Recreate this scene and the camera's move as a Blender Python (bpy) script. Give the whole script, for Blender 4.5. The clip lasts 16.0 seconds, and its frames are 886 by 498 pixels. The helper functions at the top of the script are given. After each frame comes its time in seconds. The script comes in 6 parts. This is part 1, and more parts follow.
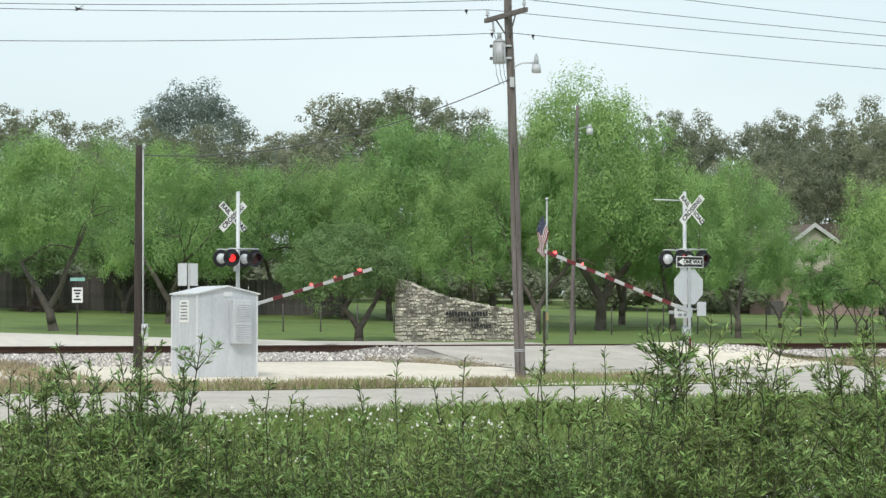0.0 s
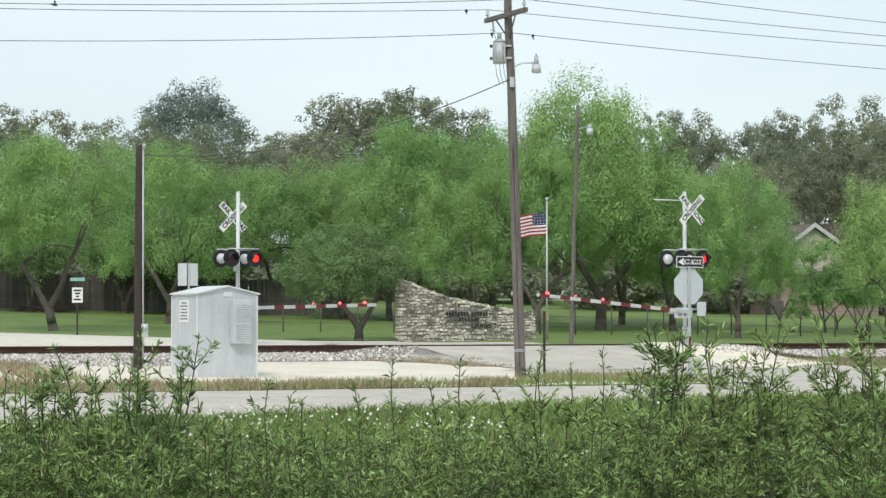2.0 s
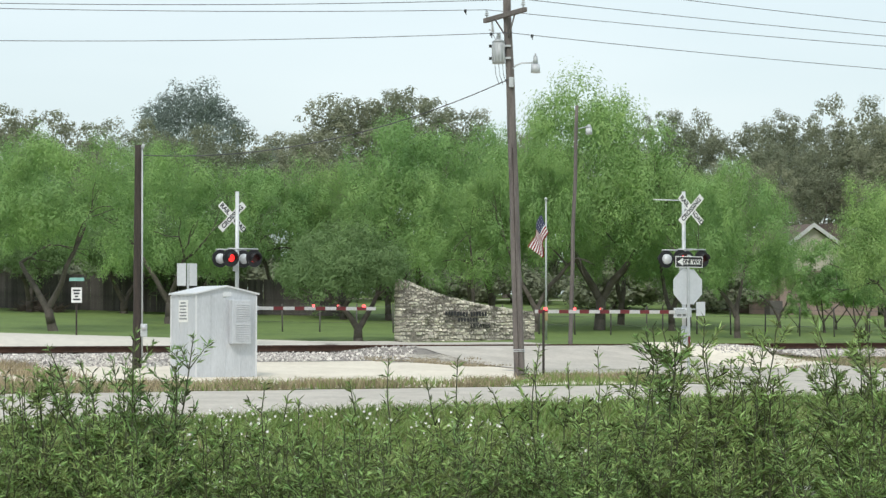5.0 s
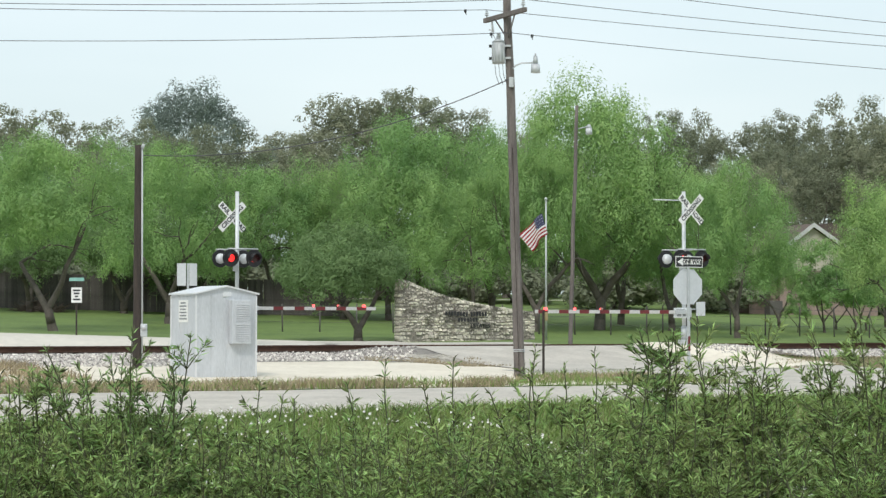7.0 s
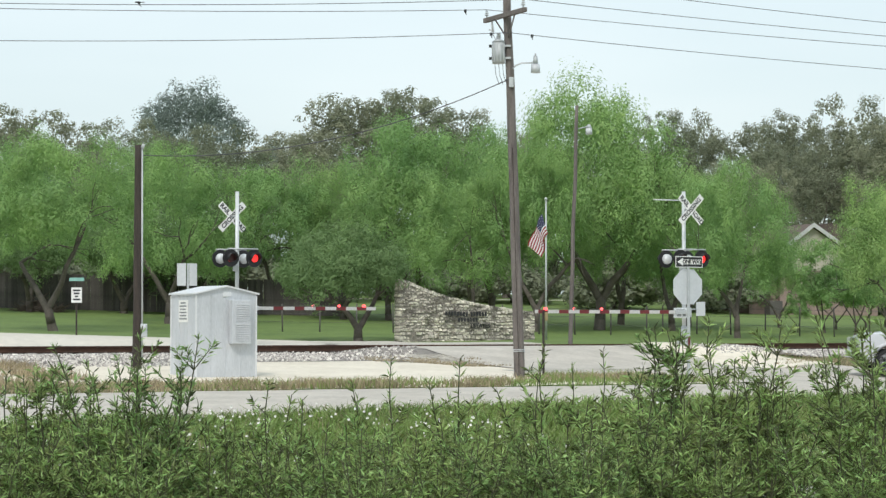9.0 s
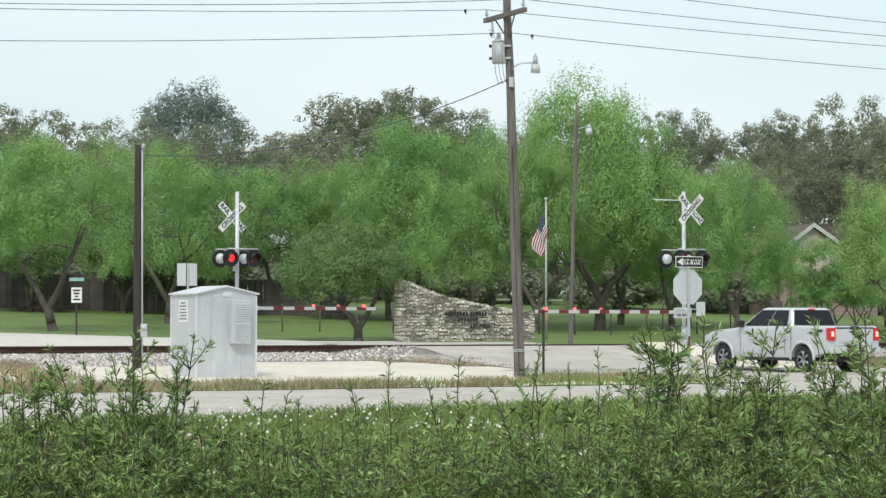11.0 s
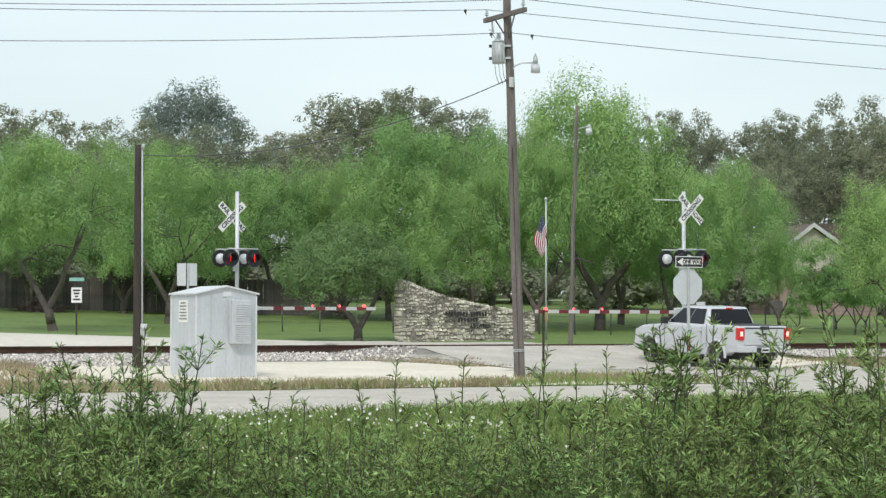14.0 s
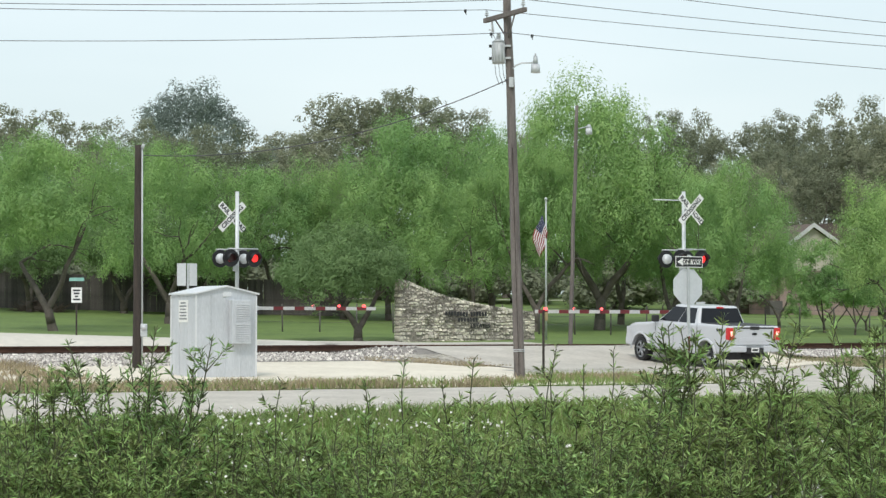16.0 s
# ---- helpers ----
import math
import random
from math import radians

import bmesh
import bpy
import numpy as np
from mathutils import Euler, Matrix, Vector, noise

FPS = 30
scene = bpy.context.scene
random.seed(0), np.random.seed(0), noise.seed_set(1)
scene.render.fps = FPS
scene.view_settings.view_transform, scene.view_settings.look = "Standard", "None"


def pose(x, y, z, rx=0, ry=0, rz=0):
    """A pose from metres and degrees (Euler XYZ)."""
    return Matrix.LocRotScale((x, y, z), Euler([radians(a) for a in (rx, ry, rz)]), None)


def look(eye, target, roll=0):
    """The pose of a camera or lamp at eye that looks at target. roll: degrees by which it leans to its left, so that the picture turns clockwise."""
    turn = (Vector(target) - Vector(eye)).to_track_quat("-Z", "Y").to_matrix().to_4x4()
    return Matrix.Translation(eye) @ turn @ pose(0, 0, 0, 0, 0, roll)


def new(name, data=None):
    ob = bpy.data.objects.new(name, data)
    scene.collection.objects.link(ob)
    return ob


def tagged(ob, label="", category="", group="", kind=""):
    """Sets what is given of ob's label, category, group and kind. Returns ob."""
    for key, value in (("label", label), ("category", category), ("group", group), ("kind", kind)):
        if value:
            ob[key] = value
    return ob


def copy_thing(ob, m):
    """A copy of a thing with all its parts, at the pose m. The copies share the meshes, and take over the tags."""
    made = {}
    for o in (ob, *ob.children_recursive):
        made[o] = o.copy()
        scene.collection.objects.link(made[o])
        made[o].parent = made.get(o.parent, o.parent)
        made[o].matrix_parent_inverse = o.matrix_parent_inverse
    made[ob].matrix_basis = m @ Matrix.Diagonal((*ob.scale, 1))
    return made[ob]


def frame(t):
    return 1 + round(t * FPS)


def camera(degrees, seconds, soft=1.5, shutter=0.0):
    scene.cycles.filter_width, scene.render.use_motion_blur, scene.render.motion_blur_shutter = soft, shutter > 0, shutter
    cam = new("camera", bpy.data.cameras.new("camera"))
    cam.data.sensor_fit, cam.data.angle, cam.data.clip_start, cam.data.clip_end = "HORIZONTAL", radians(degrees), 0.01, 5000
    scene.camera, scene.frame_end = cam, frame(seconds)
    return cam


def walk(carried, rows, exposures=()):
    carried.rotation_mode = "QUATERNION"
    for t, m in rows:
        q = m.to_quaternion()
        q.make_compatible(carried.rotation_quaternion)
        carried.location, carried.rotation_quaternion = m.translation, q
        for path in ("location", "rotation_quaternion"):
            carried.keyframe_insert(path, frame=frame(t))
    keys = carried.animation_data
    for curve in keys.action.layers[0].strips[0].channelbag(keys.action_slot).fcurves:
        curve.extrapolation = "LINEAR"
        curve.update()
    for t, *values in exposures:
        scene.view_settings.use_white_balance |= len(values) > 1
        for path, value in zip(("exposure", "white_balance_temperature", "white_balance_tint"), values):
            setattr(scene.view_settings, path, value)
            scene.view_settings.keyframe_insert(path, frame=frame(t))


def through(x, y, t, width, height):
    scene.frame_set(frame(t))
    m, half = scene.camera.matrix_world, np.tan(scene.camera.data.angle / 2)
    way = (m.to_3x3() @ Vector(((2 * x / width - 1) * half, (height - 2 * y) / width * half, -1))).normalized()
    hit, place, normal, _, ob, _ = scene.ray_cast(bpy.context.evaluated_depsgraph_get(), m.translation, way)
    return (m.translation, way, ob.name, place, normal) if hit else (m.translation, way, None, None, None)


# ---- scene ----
cam = camera(21.0, 16.0, 1.4, 0.5)

# eye 2.73 m above the highway, a long lens, still on its stand
EYE = 2.73
walk(cam, [(0.0, pose(0, 0, EYE, 91.88, 0, 0)), (3.6, pose(0, 0, EYE, 91.88, 0, 0)),
           (4.2, pose(0, 0, EYE, 91.88, 0, -0.02)), (16.0, pose(0, 0, EYE, 91.88, 0, -0.02))])

# ---- light: pale overcast sky, weak broad sun ----
world = bpy.data.worlds.new("world")
scene.world = world
world.use_nodes = True
wn = world.node_tree.nodes
wl = world.node_tree.links
sky = wn.new("ShaderNodeTexSky")
sky.sky_type = 'NISHITA'
sky.sun_disc = False
sky.sun_elevation = radians(58)
sky.sun_rotation = radians(200)
sky.dust_density = 3.0
sky_bg = wn["Background"]
sky_bg.inputs["Strength"].default_value = 0.05
wl.new(sky.outputs[0], sky_bg.inputs["Color"])
cloud_tc = wn.new("ShaderNodeTexCoord")
cloud_map = wn.new("ShaderNodeMapping")
cloud_map.inputs["Scale"].default_value = (2.0, 2.0, 9.0)
cloud = wn.new("ShaderNodeTexNoise")
cloud.inputs["Scale"].default_value = 1.6
cloud.inputs["Detail"].default_value = 3
cloud_ramp = wn.new("ShaderNodeValToRGB")
cloud_ramp.color_ramp.elements[0].position = 0.3
cloud_ramp.color_ramp.elements[0].color = (0.655, 0.765, 0.785, 1)
cloud_ramp.color_ramp.elements[1].position = 0.7
cloud_ramp.color_ramp.elements[1].color = (0.775, 0.865, 0.875, 1)
cloud_bg = wn.new("ShaderNodeBackground")
cloud_bg.inputs["Strength"].default_value = 0.9
sky_sum = wn.new("ShaderNodeAddShader")
wl.new(cloud_tc.outputs["Generated"], cloud_map.inputs["Vector"])
wl.new(cloud_map.outputs[0], cloud.inputs["Vector"])
wl.new(cloud.outputs["Fac"], cloud_ramp.inputs["Fac"])
wl.new(cloud_ramp.outputs["Color"], cloud_bg.inputs["Color"])
wl.new(sky_bg.outputs[0], sky_sum.inputs[0])
wl.new(cloud_bg.outputs[0], sky_sum.inputs[1])
wl.new(sky_sum.outputs[0], wn["World Output"].inputs["Surface"])
sun = new("sun", bpy.data.lights.new("sun", 'SUN'))
sun.data.energy = 1.6
sun.data.angle = radians(14)
sun.data.color = (1.0, 0.96, 0.9)
sun.matrix_world = look((-20, -40, 90), (0, 40, 0))


# ---- materials ----
def material(name, color, rough=0.6, metal=0.0, color2=None, scale=4.0, bump=0.0, bump_scale=40.0,
             island=0.0, obj_random=0.0, emit=None, emit_strength=0.0, stretch=None, spec=0.5, in_world=False, lo=0.36, hi=0.64):
    """Principled surface: two-scale noise between color and color2, fine bump, variation per piece."""
    m = bpy.data.materials.new(name)
    m.use_nodes = True
    n, l = m.node_tree.nodes, m.node_tree.links
    b = n["Principled BSDF"]
    b.inputs["Roughness"].default_value = rough
    b.inputs["Metallic"].default_value = metal
    b.inputs["Specular IOR Level"].default_value = spec
    tc = n.new("ShaderNodeTexCoord")
    vec = n.new("ShaderNodeNewGeometry").outputs["Position"] if in_world else tc.outputs["Object"]
    if stretch:
        mp = n.new("ShaderNodeMapping")
        mp.inputs["Scale"].default_value = stretch
        l.new(vec, mp.inputs["Vector"])
        vec = mp.outputs[0]
    color2 = color2 or tuple(c * 0.78 for c in color)
    big = n.new("ShaderNodeTexNoise")
    big.inputs["Scale"].default_value = scale
    big.inputs["Detail"].default_value = 5
    fine = n.new("ShaderNodeTexNoise")
    fine.inputs["Scale"].default_value = scale * 9
    fine.inputs["Detail"].default_value = 3
    l.new(vec, big.inputs["Vector"])
    l.new(vec, fine.inputs["Vector"])
    both = n.new("ShaderNodeMath")
    both.operation = 'MULTIPLY_ADD'
    both.inputs[1].default_value = 0.45
    l.new(fine.outputs["Fac"], both.inputs[0])
    half = n.new("ShaderNodeMath")
    half.operation = 'MULTIPLY'
    half.inputs[1].default_value = 0.55
    l.new(big.outputs["Fac"], half.inputs[0])
    l.new(half.outputs[0], both.inputs[2])
    ramp = n.new("ShaderNodeValToRGB")
    ramp.color_ramp.elements[0].position = lo
    ramp.color_ramp.elements[0].color = (*color2, 1)
    ramp.color_ramp.elements[1].position = hi
    ramp.color_ramp.elements[1].color = (*color, 1)
    l.new(both.outputs[0], ramp.inputs["Fac"])
    out = ramp.outputs["Color"]
    if island or obj_random:
        hsv = n.new("ShaderNodeHueSaturation")
        if island:
            src = n.new("ShaderNodeNewGeometry").outputs["Random Per Island"]
        else:
            src = n.new("ShaderNodeObjectInfo").outputs["Random"]
        mr = n.new("ShaderNodeMapRange")
        amount = island or obj_random
        mr.inputs["To Min"].default_value = 1 - amount
        mr.inputs["To Max"].default_value = 1 + amount
        l.new(src, mr.inputs["Value"])
        l.new(mr.outputs[0], hsv.inputs["Value"])
        mh = n.new("ShaderNodeMapRange")
        mh.inputs["To Min"].default_value = 0.5 - 0.035 * amount
        mh.inputs["To Max"].default_value = 0.5 + 0.035 * amount
        l.new(src, mh.inputs["Value"])
        l.new(mh.outputs[0], hsv.inputs["Hue"])
        l.new(out, hsv.inputs["Color"])
        out = hsv.outputs["Color"]
    if island and obj_random:
        hs2 = n.new("ShaderNodeHueSaturation")
        oi = n.new("ShaderNodeObjectInfo").outputs["Random"]
        for key, a, c in (("Value", 1 - obj_random, 1 + obj_random), ("Hue", 0.5 + 0.12 * obj_random, 0.5 - 0.16 * obj_random)):
            m2 = n.new("ShaderNodeMapRange")
            m2.inputs["To Min"].default_value, m2.inputs["To Max"].default_value = a, c
            l.new(oi, m2.inputs["Value"])
            l.new(m2.outputs[0], hs2.inputs[key])
        l.new(out, hs2.inputs["Color"])
        out = hs2.outputs["Color"]
    l.new(out, b.inputs["Base Color"])
    if bump:
        bt = n.new("ShaderNodeTexNoise")
        bt.inputs["Scale"].default_value = bump_scale
        bt.inputs["Detail"].default_value = 4
        l.new(vec, bt.inputs["Vector"])
        bp = n.new("ShaderNodeBump")
        bp.inputs["Strength"].default_value = bump
        bp.inputs["Distance"].default_value = 0.02
        l.new(bt.outputs["Fac"], bp.inputs["Height"])
        l.new(bp.outputs[0], b.inputs["Normal"])
    if emit:
        b.inputs["Emission Color"].default_value = (*emit, 1)
        b.inputs["Emission Strength"].default_value = emit_strength
    return m


def leaf_material(name, color, color2, island=0.35, through=0.28, rough=0.55, scale=0.5, apart=0.0):
    """Thin leaves: diffuse with some light through them."""
    m = material(name, color, rough, color2=color2, scale=scale, island=island, spec=0.3, obj_random=apart)
    n, l = m.node_tree.nodes, m.node_tree.links
    b = n["Principled BSDF"]
    tr = n.new("ShaderNodeBsdfTranslucent")
    mix = n.new("ShaderNodeMixShader")
    mix.inputs["Fac"].default_value = through
    src = b.inputs["Base Color"].links[0].from_socket
    l.new(src, tr.inputs["Color"])
    l.new(b.outputs[0], mix.inputs[1])
    l.new(tr.outputs[0], mix.inputs[2])
    l.new(mix.outputs[0], n["Material Output"].inputs["Surface"])
    return m


M_ground = material("lawn_soil", (0.15, 0.22, 0.052), 0.9, color2=(0.095, 0.15, 0.036), scale=0.35, bump=0.4, bump_scale=12)
M_asphalt = material("worn_asphalt", (0.545, 0.505, 0.445), 0.9, color2=(0.40, 0.37, 0.325), scale=0.9, bump=0.25, bump_scale=60)
M_highway = material("highway_asphalt", (0.42, 0.41, 0.39), 0.9, color2=(0.34, 0.33, 0.31), scale=0.6, bump=0.25, bump_scale=60)
M_caliche = material("white_caliche", (0.76, 0.70, 0.59), 0.95, color2=(0.62, 0.56, 0.46), scale=0.55, bump=0.5, bump_scale=30)
M_concrete_road = material("pale_road", (0.62, 0.58, 0.51), 0.9, color2=(0.52, 0.49, 0.43), scale=0.5, bump=0.2)
M_ballast = material("ballast_stone", (0.70, 0.66, 0.61), 0.9, color2=(0.27, 0.245, 0.23), scale=6.0, island=0.6)
M_ballast_bed = material("ballast_bed", (0.31, 0.285, 0.255), 0.95, color2=(0.15, 0.135, 0.12), scale=5.0, bump=1.0, bump_scale=25)
M_dirt = material("grey_dirt", (0.50, 0.46, 0.39), 0.95, color2=(0.22, 0.20, 0.165), scale=1.6, bump=0.9, bump_scale=20, lo=0.43, hi=0.57)
M_rail = material("rusty_rail", (0.10, 0.052, 0.035), 0.7, 0.5, color2=(0.06, 0.032, 0.022), scale=3)
M_tie = material("creosoted_tie", (0.07, 0.05, 0.04), 0.9, color2=(0.04, 0.03, 0.025), scale=5)
M_dry = leaf_material("dry_grass", (0.42, 0.345, 0.225), (0.29, 0.24, 0.15))
M_grass = leaf_material("grass_blade", (0.27, 0.36, 0.10), (0.18, 0.25, 0.075))
M_weed = leaf_material("weed_leaf", (0.27, 0.37, 0.12), (0.15, 0.22, 0.07), 0.5)
M_petal = material("white_petal", (0.85, 0.83, 0.8), 0.6, island=0.1)
M_mesquite = leaf_material("mesquite_leaf", (0.35, 0.52, 0.18), (0.205, 0.345, 0.138), 0.06, 0.36, 0.7, 0.5, 0.08)
M_mesquite_dk = leaf_material("dark_mesquite_leaf", (0.22, 0.325, 0.135), (0.155, 0.245, 0.10), 0.06, 0.38, 0.7)
# oak and far leaves are paled and greyed to stand in for haze
M_oak = leaf_material("hazy_oak_leaf", (0.30, 0.325, 0.21), (0.20, 0.22, 0.15), 0.1, 0.38, 0.7, 0.5, 0.14)
M_far = leaf_material("hazy_far_leaf", (0.235, 0.285, 0.245), (0.18, 0.225, 0.20), 0.05, 0.4, 0.7)
M_willow = leaf_material("willow_leaf", (0.315, 0.41, 0.145), (0.125, 0.185, 0.065), 0.85, 0.15, 0.4, 2.2, 0.1)
M_bark = material("dark_bark", (0.165, 0.14, 0.12), 0.95, color2=(0.085, 0.072, 0.062), scale=3, bump=0.8, bump_scale=18)
M_twig = material("shrub_stem", (0.075, 0.08, 0.04), 0.8, scale=6)
M_pole = material("weathered_pole", (0.215, 0.19, 0.175), 0.9, color2=(0.10, 0.085, 0.08), scale=2.0, stretch=(5, 5, 0.4), bump=0.5)
M_pole_dk = material("tarred_pole", (0.065, 0.05, 0.042), 0.9, color2=(0.03, 0.025, 0.022), scale=2.0, stretch=(5, 5, 0.4), bump=0.5)
M_alu = material("painted_grey_aluminium", (0.61, 0.63, 0.66), 0.5, 0.15, color2=(0.48, 0.50, 0.525), scale=1.4, stretch=(2.5, 2.5, 0.6))
M_alu_roof = material("pale_aluminium_roof", (0.72, 0.73, 0.74), 0.45, 0.15, color2=(0.64, 0.65, 0.67), scale=1.5)
M_vent = material("vent_metal", (0.58, 0.59, 0.61), 0.5, 0.2, scale=3)
M_white = material("white_sheet", (0.82, 0.82, 0.80), 0.55, color2=(0.74, 0.74, 0.72), scale=2)
M_sign_back = material("sign_back_aluminium", (0.63, 0.65, 0.67), 0.5, 0.2, color2=(0.55, 0.57, 0.59), scale=2)
M_black = material("black_paint", (0.018, 0.018, 0.02), 0.5)
M_grey_ink = material("faded_ink", (0.25, 0.26, 0.27), 0.6)
M_ink = material("sign_ink", (0.035, 0.035, 0.04), 0.6)
M_galv = material("galvanised_steel", (0.55, 0.57, 0.58), 0.5, 0.35, color2=(0.45, 0.47, 0.48), scale=3)
M_silver = material("silver_paint", (0.66, 0.68, 0.69), 0.5, 0.2, color2=(0.58, 0.60, 0.61), scale=2)
M_red = material("red_reflective", (0.17, 0.022, 0.025), 0.5, color2=(0.12, 0.017, 0.02), scale=4)
M_boom = material("grey_white_boom", (0.58, 0.58, 0.565), 0.55, color2=(0.46, 0.46, 0.45), scale=3)
M_lamp_lit = material("lit_red_lamp", (0.6, 0.03, 0.02), 0.4, emit=(1.0, 0.03, 0.03), emit_strength=1.5)
M_lamp_dark = material("unlit_red_lamp", (0.06, 0.008, 0.008), 0.3)
M_tip_lit = material("lit_arm_lamp", (0.8, 0.1, 0.06), 0.4, emit=(1.0, 0.10, 0.12), emit_strength=2.4)
M_tip_dim = material("dim_arm_lamp", (0.42, 0.22, 0.19), 0.4)
M_teal = material("teal_sign", (0.25, 0.5, 0.43), 0.5)
M_wire = material("black_wire", (0.10, 0.10, 0.11), 0.6)
M_glass_dk = material("tinted_glass", (0.014, 0.015, 0.019), 0.1, spec=0.28)
M_truck = material("white_car_paint", (0.57, 0.58, 0.61), 0.2, color2=(0.54, 0.55, 0.58), scale=0.8)
M_silver_car = material("silver_car_paint", (0.50, 0.52, 0.53), 0.3, 0.3, scale=0.8)
M_mid_car = material("grey_car_paint", (0.26, 0.28, 0.28), 0.3, 0.3, scale=0.8)
M_grey_car = material("dark_grey_car_paint", (0.09, 0.105, 0.095), 0.3, 0.3, scale=0.8)
M_tyre = material("tyre_rubber", (0.025, 0.025, 0.026), 0.85, scale=8)
M_rim = material("alloy_rim", (0.42, 0.43, 0.45), 0.35, 0.7)
M_chrome = material("chrome", (0.7, 0.7, 0.72), 0.15, 0.9)
M_trim = material("black_trim", (0.03, 0.03, 0.032), 0.6)
M_brake = material("lit_brake_lamp", (0.30, 0.02, 0.02), 0.3, emit=(1.0, 0.03, 0.04), emit_strength=0.3)
M_brake_core = material("lit_brake_core", (0.9, 0.4, 0.36), 0.3, emit=(1.0, 0.30, 0.24), emit_strength=2.2)
M_tail = material("tail_lamp_red", (0.38, 0.02, 0.02), 0.25, emit=(1.0, 0.06, 0.03), emit_strength=0.04)
M_stone = material("limestone_block", (0.66, 0.61, 0.52), 0.9, color2=(0.15, 0.135, 0.115), scale=1.7, bump=0.7, bump_scale=22, obj_random=0.28, in_world=True, lo=0.41, hi=0.55)
M_mortar = material("dark_mortar", (0.30, 0.275, 0.235), 0.95, color2=(0.2, 0.18, 0.155), scale=3, bump=0.5)
M_fence = material("old_fence_board", (0.11, 0.10, 0.092), 0.9, color2=(0.07, 0.064, 0.06), scale=2, obj_random=0.25)
M_brick = material("pinkish_brick", (0.35, 0.26, 0.225), 0.9, color2=(0.26, 0.19, 0.165), scale=1.5)
M_siding = material("cream_siding", (0.50, 0.46, 0.37), 0.8, color2=(0.43, 0.40, 0.32), scale=1.2)
M_roof = material("brown_shingle", (0.16, 0.125, 0.105), 0.95, color2=(0.11, 0.085, 0.075), scale=2)
M_flag_red = material("flag_red", (0.34, 0.025, 0.035), 0.8, scale=6)
M_flag_white = material("flag_white", (0.8, 0.8, 0.8), 0.8, scale=6)
M_flag_blue = material("flag_blue", (0.05, 0.055, 0.12), 0.8, scale=6)
M_brush = material("dead_brush", (0.16, 0.12, 0.095), 0.95, color2=(0.09, 0.07, 0.06), scale=3)
M_yellow = material("yellow_tag", (0.36, 0.29, 0.15), 0.6)


# ---- mesh helpers ----
def grid(u, v):
    """The railway's grid, turned 30 degrees: u along the rails, v across them."""
    return (0.866 * u - 0.5 * v, 0.5 * u + 0.866 * v)


def finish(name, bm, mats, smooth=False):
    me = bpy.data.meshes.new(name)
    bm.to_mesh(me)
    bm.free()
    for m in (mats if isinstance(mats, (list, tuple)) else [mats]):
        me.materials.append(m)
    if smooth:
        me.polygons.foreach_set("use_smooth", [True] * len(me.polygons))
    return me


def part(name, bm, mats, parent=None, label="", smooth=False, at=None):
    """Link a bmesh as one mesh object under its thing or part."""
    ob = new(name, finish(name, bm, mats, smooth))
    if at is not None:
        ob.matrix_basis = at
    if parent:
        ob.parent = parent
    if label:
        ob["label"] = label
    return ob


def thing(name, at, label, category, group="", kind=""):
    ob = new(name)
    ob.matrix_basis = at
    return tagged(ob, label, category, group, kind)


def box(bm, x0, y0, z0, x1, y1, z1, bevel=0.0, mat=0, m=None):
    verts = [bm.verts.new((x, y, z)) for x in (x0, x1) for y in (y0, y1) for z in (z0, z1)]
    faces = [bm.faces.new([verts[i] for i in f]) for f in
             ((0, 1, 3, 2), (4, 6, 7, 5), (0, 4, 5, 1), (2, 3, 7, 6), (0, 2, 6, 4), (1, 5, 7, 3))]
    for f in faces:
        f.material_index = mat
    if bevel:
        es = list({e for f in faces for e in f.edges})
        r = bmesh.ops.bevel(bm, geom=es, offset=bevel, segments=2, affect='EDGES', profile=0.5)
        for f in r["faces"]:
            f.material_index = mat
        verts = list({v for f in bm.faces for v in f.verts}) if m else verts
    if m:
        bmesh.ops.transform(bm, matrix=m, verts=[v for v in verts if v.is_valid])
    return bm


def tube(bm, p, q, r0, r1=None, seg=12, mat=0, caps=True):
    """A tapered round bar from p to q."""
    r1 = r0 if r1 is None else r1
    p, q = Vector(p), Vector(q)
    d = q - p
    turn = d.to_track_quat('Z', 'Y').to_matrix()
    rings = []
    for c, r in ((p, r0), (q, r1)):
        rings.append([bm.verts.new(c + turn @ Vector((r * math.cos(2 * math.pi * i / seg), r * math.sin(2 * math.pi * i / seg), 0))) for i in range(seg)])
    for i in range(seg):
        f = bm.faces.new((rings[0][i], rings[0][(i + 1) % seg], rings[1][(i + 1) % seg], rings[1][i]))
        f.material_index = mat
        f.smooth = True
    if caps:
        bm.faces.new(rings[0][::-1]).material_index = mat
        bm.faces.new(rings[1]).material_index = mat
    return bm


def prism(bm, outline, y0, y1, mat=0):
    """An outline in x and z, drawn out from y0 to y1."""
    a = [bm.verts.new((x, y0, z)) for x, z in outline]
    b = [bm.verts.new((x, y1, z)) for x, z in outline]
    k = len(outline)
    fs = [bm.faces.new(a), bm.faces.new(b[::-1])]
    for i in range(k):
        fs.append(bm.faces.new((a[(i + 1) % k], a[i], b[i], b[(i + 1) % k])))
    for f in fs:
        f.material_index = mat
    return fs


